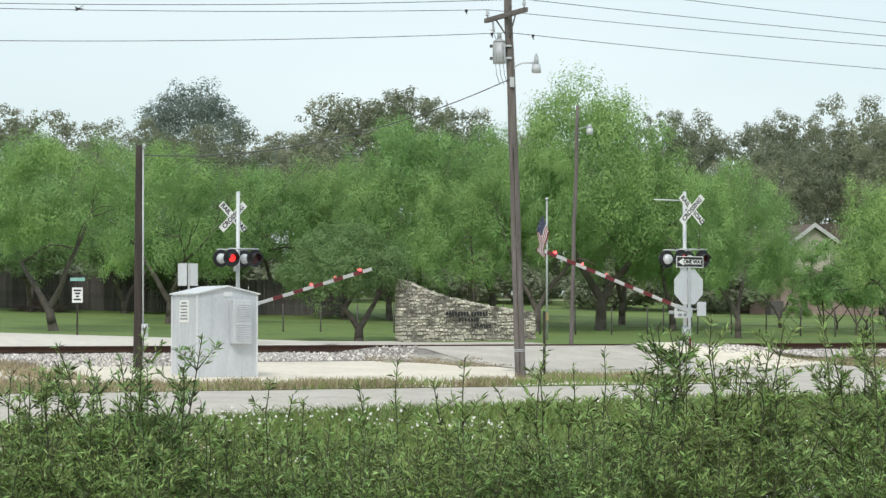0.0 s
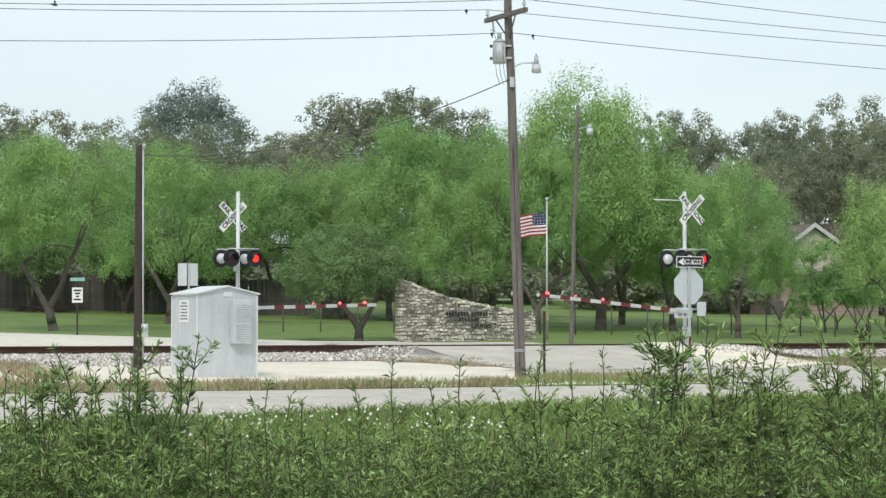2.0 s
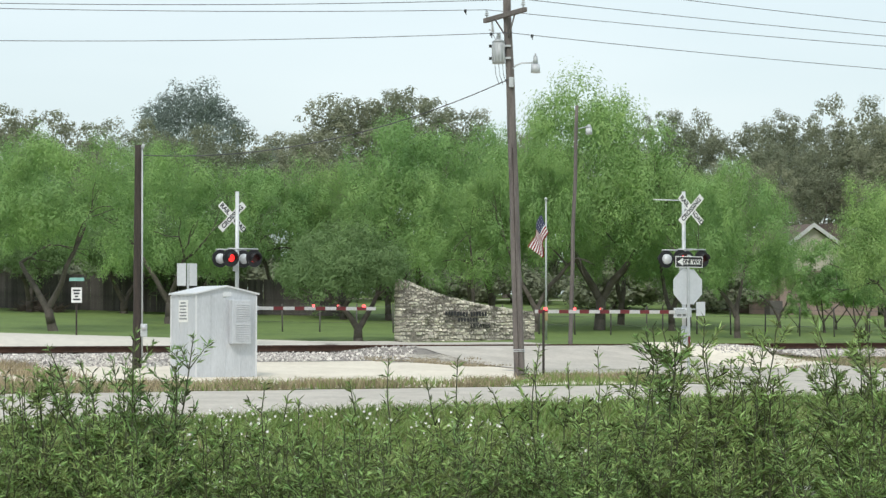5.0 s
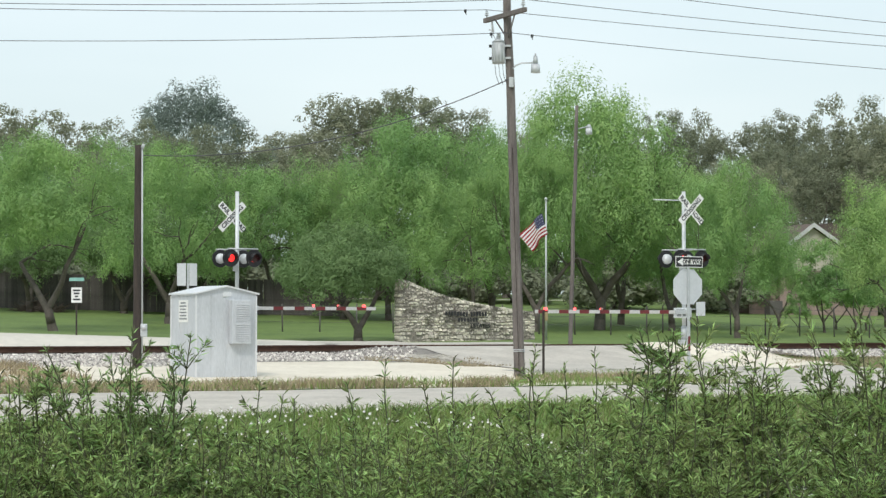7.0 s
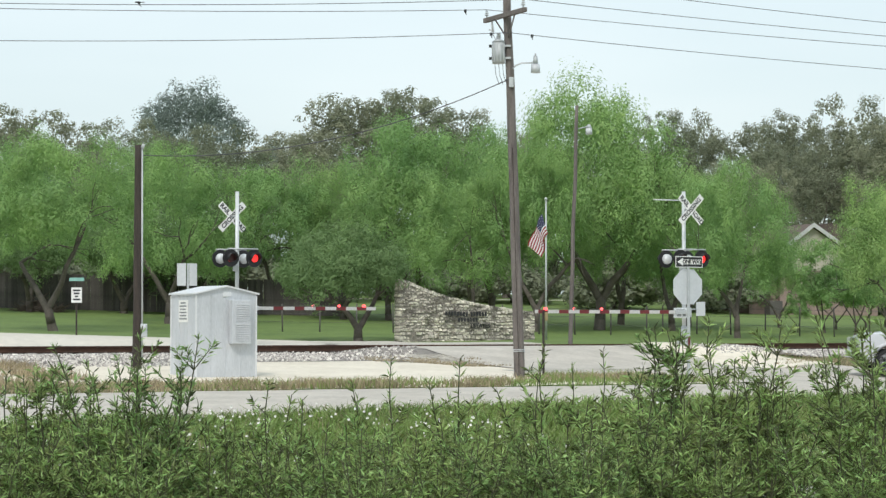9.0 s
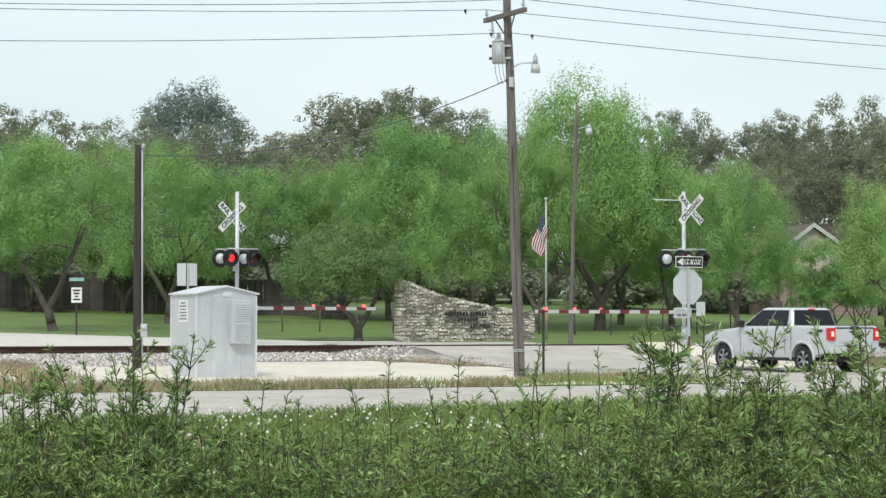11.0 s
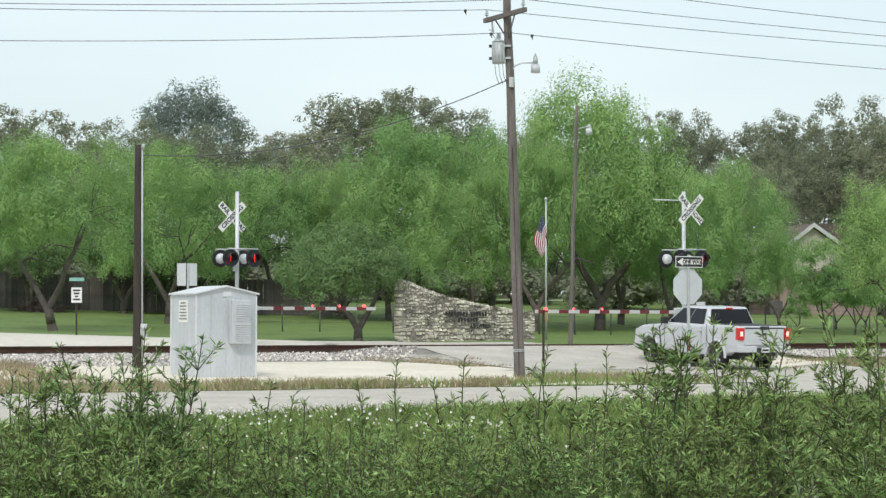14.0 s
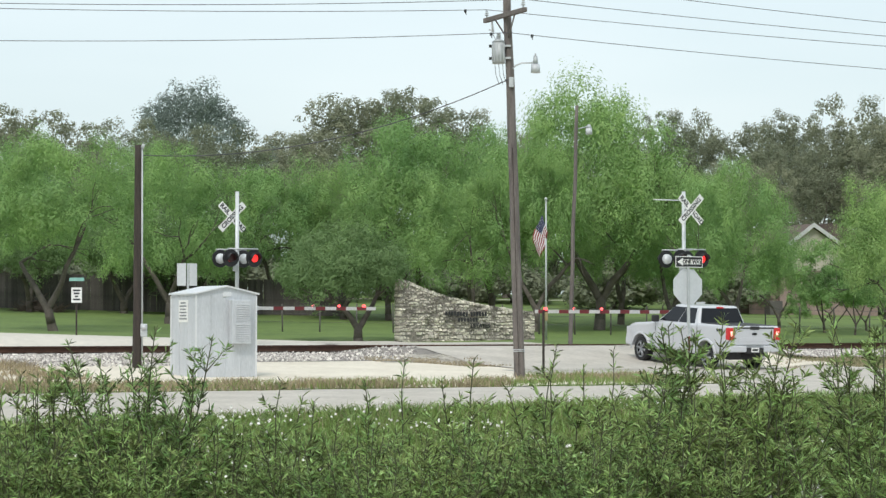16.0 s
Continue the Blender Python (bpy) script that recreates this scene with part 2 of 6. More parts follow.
def dome(bm, c, r, axis, depth, seg=16, rings=4, mat=0):
    """A round cap of radius r that bulges along axis."""
    turn = Vector(axis).to_track_quat('Z', 'Y').to_matrix()
    rows = []
    for k in range(rings):
        a = k / rings * math.pi / 2
        rows.append([bm.verts.new(Vector(c) + turn @ Vector((r * math.cos(a) * math.cos(2 * math.pi * i / seg), r * math.cos(a) * math.sin(2 * math.pi * i / seg), depth * math.sin(a)))) for i in range(seg)])
    top = bm.verts.new(Vector(c) + turn @ Vector((0, 0, depth)))
    for k in range(rings - 1):
        for i in range(seg):
            f = bm.faces.new((rows[k][i], rows[k][(i + 1) % seg], rows[k + 1][(i + 1) % seg], rows[k + 1][i]))
            f.material_index, f.smooth = mat, True
    for i in range(seg):
        f = bm.faces.new((rows[-1][i], rows[-1][(i + 1) % seg], top))
        f.material_index, f.smooth = mat, True
    return bm


def from_arrays(name, verts, faces, mat):
    me = bpy.data.meshes.new(name)
    me.from_pydata(verts, [], faces)
    for m in (mat if isinstance(mat, (list, tuple)) else [mat]):
        me.materials.append(m)
    return me


# ---- ground ----
def lerp_table(x, table):
    for (a, za), (b, zb) in zip(table, table[1:]):
        if x <= b:
            k = max(0.0, (x - a) / (b - a))
            return za + (zb - za) * k
    return table[-1][1]


def smooth01(x):
    x = min(1.0, max(0.0, x))
    return x * x * (3 - 2 * x)


PROFILE = [(-60, 1.3), (4, 1.2), (14, 0.7), (22, 0.1), (24, -0.02), (32.6, -0.02), (33.6, 0.0), (43.8, 1.05), (48.6, 1.28),
           (52, 1.38), (58, 1.56), (62, 1.74), (63, 1.80), (65.3, 1.89), (69.7, 1.89), (71.5, 1.98), (73, 2.16), (78.5, 2.28),
           (88, 2.6), (100, 3.1), (122, 4.4), (140, 5.0), (220, 5.6), (400, 6.0), (5000, 6.0)]
ROAD_U, ROAD_HALF = 39.6, 5.2


def ground_z(x, y):
    u, v = 0.866 * x + 0.5 * y, -0.5 * x + 0.866 * y
    z = lerp_table(v, PROFILE)
    # the near side of the frontage road rises to the east
    if 33 < v < 48.6:
        z += 0.018 * (min(30, max(10, u)) - 16) * smooth01((v - 34) / 8) * smooth01((48.6 - v) / 4.5)
    # the ramp of the crossing road
    half, fade = (3.4, 2.2) if u < ROAD_U else (ROAD_HALF, 3.0)
    k = smooth01((half + fade - abs(u - ROAD_U)) / fade)
    if 54 < v < 80 and k:
        ramp = lerp_table(v, [(54, 1.38), (58, 1.43), (61.5, 1.58), (65.2, 2.07), (70.5, 2.1), (73, 2.2), (80, 2.33)])
        z = z * (1 - k) + ramp * k
    # the caliche mound at the signal mast
    z += 0.24 * smooth01((2.7 - abs(v - 63.4)) / 1.7) * smooth01((3.0 - abs(u - 46.9)) / 1.8)
    # the park road falls gently towards the crossing
    if 72 < v < 90:
        z -= 0.0287 * (min(40, max(24, u)) - 36) * smooth01((50 - u) / 8) * smooth01((v - 72) / 2) * smooth01((90 - v) / 8)
    return z


def sheet(name, mat, u0, u1, v0, v1, du, dv, lift=0.0, edge=0.0, seed=0, label="", category=""):
    """A piece of ground in the railway's grid that follows the terrain, with slightly uneven edges."""
    nu, nv = max(1, int((u1 - u0) / du)), max(1, int((v1 - v0) / dv))
    verts, faces = [], []
    for j in range(nv + 1):
        for i in range(nu + 1):
            u, v = u0 + (u1 - u0) * i / nu, v0 + (v1 - v0) * j / nv
            if edge:
                if j in (0, nv):
                    v += edge * noise.noise((u * 0.7, seed, j))
                if i in (0, nu):
                    u += edge * noise.noise((v * 0.7, seed + 5, i))
            x, y = grid(u, v)
            verts.append((x, y, ground_z(x, y) + lift))
    for j in range(nv):
        for i in range(nu):
            a = j * (nu + 1) + i
            faces.append((a, a + 1, a + nu + 2, a + nu + 1))
    ob = new(name, from_arrays(name, verts, faces, mat))
    return tagged(ob, label, category, kind="structure")


def ground_sheet():
    us = [-2500, -900, -300, -120, -60] + [-40 + 2 * i for i in range(71)] + [130, 200, 400, 1000, 2500]
    vs = [-600, -200, -60, -20, 0] + [4 + 1.0 * i for i in range(86)] + [95, 105, 120, 140, 180, 220, 300, 500, 1000, 3000]
    verts = []
    for v in vs:
        for u in us:
            x, y = grid(u, v)
            verts.append((x, y, ground_z(x, y)))
    k = len(us)
    faces = [(j * k + i, j * k + i + 1, (j + 1) * k + i + 1, (j + 1) * k + i) for j in range(len(vs) - 1) for i in range(k - 1)]
    ob = new("ground", from_arrays("ground", verts, faces, M_ground))
    tagged(ob, "green spring lawn and grassy verges", "ground", kind="structure")


ground_sheet()
sheet("highway", M_highway, -460, 520, 24.2, 32.6, 4, 1.4, 0.02, 0.1, 1, "worn grey asphalt highway", "road")
sheet("frontage_road", M_asphalt, -20, 110, 42.5, 48.7, 1.0, 0.6, 0.03, 0.25, 2, "pale worn asphalt frontage road", "road")
sheet("gravel_lot", M_caliche, 17.0, ROAD_U - 1, 49.3, 62.6, 0.7, 0.7, 0.025, 0.5, 3, "white caliche gravel lot beside the track", "ground")
sheet("crossing_road", M_asphalt, ROAD_U - 3.6, ROAD_U + 7.6, 52.6, 58.8, 0.7, 0.7, 0.04, 0.35, 4, "worn asphalt approach to the rail crossing", "road")
sheet("junction", M_asphalt, ROAD_U - 2.2, ROAD_U + 13, 48.4, 52.8, 0.7, 0.7, 0.035, 0.3, 8, "worn asphalt road junction", "road")
sheet("crossing_ramp", M_asphalt, ROAD_U - 2.8, ROAD_U + 5.5, 58.4, 74.0, 0.7, 0.7, 0.05, 0.3, 5, "worn asphalt ramp over the rails", "road")
sheet("park_road", M_concrete_road, -25, ROAD_U + 3, 70.9, 78.0, 1.0, 0.7, 0.045, 0.3, 6, "pale concrete road behind the track", "road")
sheet("caliche_shoulder", M_caliche, ROAD_U + 5.2, ROAD_U + 8.2, 58.0, 65.6, 0.5, 0.5, 0.06, 0.5, 7, "white caliche mound at the signal mast", "ground")


sheet("dirt_shoulder", M_dirt, 33.4, 36.9, 61.0, 63.8, 0.2, 0.3, 0.042, 0.6, 14, "grey-brown dirt washed out beside the ramp", "ground")


# ---- railway ----
TRACK_V = 67.5


def railway():
    u0, u1 = -30, 120
    for k, dv in enumerate((-0.7175, 0.7175)):
        bm = bmesh.new()
        prof = [(-0.07, 0), (0.07, 0), (0.07, 0.02), (0.012, 0.04), (0.012, 0.13), (0.036, 0.14), (0.036, 0.175), (-0.036, 0.175), (-0.036, 0.14), (-0.012, 0.13), (-0.012, 0.04), (-0.07, 0.02)]
        prism(bm, prof, u0, u1)
        x, y = grid(0, TRACK_V + dv)
        ob = part("rail", bm, M_rail, at=pose(x, y, 1.99, 0, 0, -60))
        tagged(ob, "rusty steel rail on wooden ties", "rail", "rails", "structure")
    me = finish("tie", box(bmesh.new(), -0.115, -1.3, -0.15, 0.115, 1.3, 0.04), M_tie)
    for i in range(150):
        u = 2 + i * 0.55
        if ROAD_U - 4.6 < u < ROAD_U + 5.2:
            continue
        x, y = grid(u, TRACK_V)
        ob = new("railway_tie", me)
        ob.matrix_basis = pose(x, y, 1.96, 0, 0, 30 + random.uniform(-1, 1))
        tagged(ob, "dark creosoted wooden railway tie", "tie", "ties under the rails", "structure")
    sheet("ballast_bed", M_ballast_bed, -30, 120, 61.6, 71.3, 1.0, 0.5, 0.03, 0.3, 9, "grey and white stone ballast bed", "ballast")
    # loose stones on the near shoulder
    rng = np.random.default_rng(5)
    verts, faces = [], []
    base = [(1, 0, -0.3), (-0.4, 0.8, -0.3), (-0.5, -0.8, -0.3), (0.3, 0.1, 0.7), (-0.3, -0.1, 0.55)]
    tri = [(0, 1, 3), (1, 4, 3), (1, 2, 4), (2, 0, 3), (2, 3, 4), (0, 2, 1)]
    for i in range(30000):
        u = rng.uniform(10, 62)
        v = (61.8 if u > 26.5 else 59.9) + (4.4 if u > 26.5 else 6.3) * rng.random() ** 0.85
        if ROAD_U - 4.2 + 0.6 * (v - 63) < u < ROAD_U + 6.5:
            continue
        if u > ROAD_U - 6.6 and u < ROAD_U and rng.random() < 0.6:
            continue
        if v > 64.9 and rng.random() < 0.5:
            continue
        x, y = grid(u, v)
        z = ground_z(x, y) + 0.045
        r = rng.uniform(0.03, 0.085)
        a = rng.uniform(0, 6.28)
        c, s = math.cos(a), math.sin(a)
        k = len(verts)
        for px, py, pz in base:
            verts.append((x + r * (c * px - s * py), y + r * (s * px + c * py), z + r * pz * rng.uniform(0.7, 1.2)))
        faces += [(k + p, k + q, k + w) for p, q, w in tri]
    ob = new("ballast", from_arrays("ballast", verts, faces, M_ballast))
    tagged(ob, "loose grey and white ballast stones along the track", "ballast", kind="stuff")


railway()


# ---- trees ----
def unit(v):
    return v / np.maximum(np.linalg.norm(v, axis=1), 1e-6)[:, None]


def leaf_cloud(name, rng, centres, radii, count, length, width, droop, mat, flat=0.75, tufts=12, hang=1.3, tuft_r=0.36):
    """Many small leaves in hanging tufts round cluster centres, as one mesh; a leaf faces mostly outwards from its tuft."""
    n = len(centres)
    own = np.repeat(np.arange(n), tufts)
    out = rng.normal(size=(n * tufts, 3))
    out[:, 2] += 0.35
    out = unit(out)
    tc = centres[own] + out * (radii[own] * rng.uniform(0.5, 1.0, n * tufts))[:, None] * np.array([1, 1, flat])
    tr = radii[own] * tuft_r * rng.uniform(0.6, 1.35, n * tufts)
    w = tr ** 2
    idx = rng.choice(len(tc), size=count, p=w / w.sum())
    d = unit(rng.normal(size=(count, 3)))
    rad = tr[idx] * rng.uniform(0.0, 1.0, count) ** 0.45
    p = tc[idx] + d * rad[:, None] * np.array([1, 1, hang])
    facing = unit(out[idx] * 0.55 + d * 0.6 + rng.normal(size=(count, 3)) * 0.16 + np.array([0, 0, 0.2]))
    axis = rng.normal(size=(count, 3)) * 0.6
    axis[:, 2] -= droop
    axis = unit(axis - facing * np.sum(axis * facing, axis=1)[:, None])
    side = np.cross(axis, facing)
    ln = length * rng.uniform(0.6, 1.4, count)[:, None]
    wd = width * rng.uniform(0.6, 1.4, count)[:, None]
    quad = np.stack([p, p + axis * ln * 0.9 + side * wd, p + axis * ln * 0.7 - side * wd], axis=1).reshape(-1, 3)
    me = bpy.data.meshes.new(name)
    me.vertices.add(count * 3)
    me.vertices.foreach_set("co", quad.astype(np.float32).ravel())
    me.loops.add(count * 3)
    me.loops.foreach_set("vertex_index", np.arange(count * 3, dtype=np.int32))
    me.polygons.add(count)
    me.polygons.foreach_set("loop_start", np.arange(0, count * 3, 3, dtype=np.int32))
    me.materials.append(mat)
    me.update(calc_edges=True)
    return me


def limb(bm, rng, p, d, length, r, depth, tips):
    """A bent tapering limb that forks."""
    steps = 4
    for k in range(steps):
        q = p + d * (length / steps)
        r2 = r * 0.86
        tube(bm, p, q, r, r2, 7 if depth > 1 else 4, caps=False)
        p, r = q, r2
        d = (d + Vector(rng.normal(size=3)) * 0.16).normalized()
    tips.append(p.copy())
    if depth:
        for k in range(3 if depth > 1 else 2):
            nd = (d + Vector(rng.normal(size=3)) * 0.55 + Vector((0, 0, 0.08))).normalized()
            limb(bm, rng, p, nd, length * 0.68, r * 0.72, depth - 1, tips)


def make_tree(name, seed, height, width, leaves, mat, label, trunk_r=0.22, low=0.22, clusters=60, length=0.3, leaf_w=0.035,
              droop=0.8, lean=0.1, category="tree", cluster_r=0.13, group="trees", flat=0.75, squash=1.0, branching=2, tufts=12, hang=1.3, tuft_r=0.36, offset=(0, 0)):
    """A tree with a forked trunk and a broken crown, standing at the origin."""
    rng = np.random.default_rng(seed)
    tree = thing(name, Matrix.Identity(4), label, category, group)
    bm = bmesh.new()
    tips = []
    forks = 2 if seed % 3 else 3
    base = Vector((0, 0, -0.2))
    fork = Vector((rng.normal() * lean, rng.normal() * lean, height * 0.11))
    tube(bm, base, base.lerp(fork, 0.5), trunk_r * 1.12, trunk_r * 0.95, 10, caps=False)
    tube(bm, base.lerp(fork, 0.5), fork + Vector((0, 0, 0.12)), trunk_r * 0.95, trunk_r * 0.82, 10)
    for k in range(forks):
        a = 6.283 * (k + rng.uniform(-0.2, 0.2)) / forks
        d = Vector((math.cos(a) * 0.55, math.sin(a) * 0.55, 0.85)).normalized()
        limb(bm, rng, fork.copy(), d, height * 0.32, trunk_r * 0.72, branching, tips)
    part("trunk", bm, M_bark, tree, "dark rough bark", True)
    # cluster centres fill an uneven dome
    n = clusters
    th = rng.uniform(0, 6.283, n)
    ph = np.arccos(1 - rng.uniform(0, 1.7, n))
    rr = rng.uniform(0.35, 1.0, n) ** 0.5 * (0.93 + 0.08 * np.sin(3 * th + seed) + 0.05 * np.sin(5 * ph + 2 * seed))
    mid = height * (low + (1 - low) * 0.42)
    up, down = height - mid, mid - height * low
    cz = np.cos(ph) * rr
    cx = np.sin(ph) * np.cos(th) * rr * width / 2
    cy = np.sin(ph) * np.sin(th) * rr * width / 2 * squash
    centres = np.stack([cx, cy, mid + np.where(cz > 0, cz * up * 0.93, cz * down)], axis=1)
    radii = width * cluster_r * rng.uniform(0.6, 1.3, n)
    centres[:, :2] += np.array(offset)
    me = leaf_cloud("crown", rng, centres, radii, leaves, length, leaf_w, droop, mat, flat, tufts, hang, tuft_r)
    crown = new("crown", me)
    crown.parent = tree
    return tree


def plant(tree, x, y, turn, size=1.0, wide=None, first=False, label=""):
    m = pose(x, y, ground_z(x, y) - 0.05, 0, 0, turn)
    ob = tree
    if first:
        tree.matrix_basis = m
    else:
        ob = copy_thing(tree, m)
    ob.scale = (wide or size, wide or size, size)
    if label:
        ob["label"] = label
    return ob


def grove():
    lab = "bright green feathery mesquite tree with dark trunk on a lawn"
    kinds = [make_tree("mesquite_tree", s, 8.0, 7.0, 46000, M_mesquite, lab, 0.20, 0.14, 84, 0.13, 0.027, 1.0, cluster_r=0.122, group="mesquite trees", tufts=13, hang=1.6, tuft_r=0.34) for s in (1, 2, 4, 5)]
    kinds.append(make_tree("mesquite_tree", 8, 8.0, 7.0, 42000, M_mesquite, lab, 0.20, 0.3, 78, 0.13, 0.027, 1.0, cluster_r=0.12, group="mesquite trees", tufts=13, hang=1.6, tuft_r=0.34, lean=0.15))
    dark = make_tree("mesquite_tree", 7, 5.0, 5.6, 30000, M_mesquite_dk, "low dark green rounded tree with forked leaning trunk", 0.2, 0.26, 90, 0.11, 0.036, 0.3, 0.3, group="mesquite trees", offset=(-0.7, 0.4), hang=1.0)
    oak = [make_tree("oak_tree", s, 13.0, 10.0, 26000, M_oak, "grey-green spring oak with thin open crown, haze in its leaf colour", 0.26, 0.28, 170, 0.15, 0.066, 0.1, branching=3, group="oaks behind the lawn", cluster_r=0.082, tufts=9, hang=0.9) for s in (11, 12, 13)]
    # position in x, depth, height, width
    front = [(-14.9, 92, 7.5, 6.2), (-20.9, 116.5, 7.9, 6.6), (-11.8, 103, 7.7, 6.0), (-8.0, 116, 7.6, 6.2), (-5.0, 117, 7.8, 6.0),
             (-1.4, 114, 9.7, 6.8), (2.4, 117, 9.4, 6.2), (6.95, 106, 11.3, 8.3), (8.5, 114, 9.0, 5.8), (11.6, 113, 7.6, 5.8), (12.1, 98, 7.3, 4.6),
             (17.2, 90, 6.6, 4.6), (3.9, 102, 8.0, 5.2), (-2.5, 112, 7.2, 5.4), (-14.6, 118, 8.0, 6.6), (1.2, 104, 7.2, 5.2), (10.3, 107, 7.4, 5.2)]
    # those whose crowns begin well above the lawn
    high = (0, 12)
    used = set()
    for i, row in enumerate(front):
        x, y, h, w = row
        k = 4 if i in high else i % 4
        plant(kinds[k], x, y, 77 * i, h / 7.5, w / 6.4, first=k not in used)
        used.add(k)
    plant(dark, -3.15, 89.5, 0, 0.92, 0.92, first=True)
    # last three added to darken the shaded space under the left crowns
    for x, y, turn, size in ((-4.6, 112, 140, 0.95), (-19.2, 111.5, 60, 0.95), (-15.0, 112.6, 200, 1.0), (-11.6, 112.2, 290, 0.95)):
        plant(dark, x, y, turn, size, size)
    rng = random.Random(3)
    back = [(-31, 165, 12.8, 11), (-27, 160, 13.2, 10), (-22.5, 170, 12.6, 9), (-18, 158, 12, 9), (-11, 165, 11.8, 9), (-7.0, 160, 12.9, 10), (-4.0, 163, 15.1, 11.5), (-1.6, 165, 14.7, 10),
            (1.5, 168, 13.2, 9), (7, 170, 12, 9), (14.5, 160, 13.2, 7), (17.5, 172, 13.4, 7), (20.5, 165, 13.2, 8), (24, 160, 13.4, 8), (26.8, 155, 13.6, 9), (30.5, 158, 13.7, 10), (33, 170, 13.8, 10),
            (-14, 150, 10.5, 9), (10, 150, 11, 9), (21.5, 148, 10.8, 8), (28.5, 145, 11.8, 9), (-24, 150, 10.2, 9), (4, 150, 11, 9), (-8, 148, 10, 9), (18, 140, 9.5, 6)]
    used = set()
    for i, (x, y, h, w) in enumerate(back):
        k = i % 3
        plant(oak[k], x, y, 61 * i, h / 13.0, w / 9.4, first=k not in used)
        used.add(k)
    young = make_tree("young_tree", 9, 5.0, 3.0, 11000, M_mesquite, "slender young green tree before a brick wall", 0.06, 0.16, 60, 0.12, 0.034, 0.3, group="young trees", cluster_r=0.14)
    for i, (x, y, h, w) in enumerate(((17.3, 108, 4.6, 3.0), (19.9, 112, 4.0, 3.0), (21.9, 118, 5.0, 4), (18.6, 113, 3.4, 2.8), (15.9, 107, 2.4, 1.3), (18.1, 105, 4.4, 2.6))):
        plant(young, x, y, 40 * i, h / 5.0, w / 3.0, first=i == 0)
    plant(kinds[4], 16.1, 114, 20, 4.2 / 7.5, 2.9 / 6.4)
    far = make_tree("far_tree", 23, 20.0, 9.8, 28000, M_far, "tall dark blue-green tree far beyond the grove, haze in its leaf colour", 0.35, 0.4, 240, 0.2, 0.08, 0.0, group="far trees", cluster_r=0.125, hang=0.9, tufts=16)
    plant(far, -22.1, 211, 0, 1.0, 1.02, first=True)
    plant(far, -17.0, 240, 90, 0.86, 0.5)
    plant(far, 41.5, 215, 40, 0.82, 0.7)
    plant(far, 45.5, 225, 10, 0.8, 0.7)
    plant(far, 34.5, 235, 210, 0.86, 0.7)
    # dense low growth that closes the view under the crowns
    bush = make_tree("thicket", 31, 4.2, 7.5, 7000, M_oak, "grey-green thicket behind the park trees, haze in its leaf colour", 0.1, 0.02, 60, 0.36, 0.13, 0.2, group="thickets", cluster_r=0.14)
    spots = [(-32 + 6.2 * i, 154 + 5 * math.sin(i * 2.1)) for i in range(11)]
    for i, (x, y) in enumerate(spots):
        plant(bush, x, y, 50 * i, rng.uniform(0.85, 1.35), 0.9, first=i == 0)
    for i in range(10):
        plant(bush, -24 + 5.6 * i, 136 + 3 * math.sin(i * 1.7), 33 * i, rng.uniform(0.45, 0.62), 0.85)


grove()


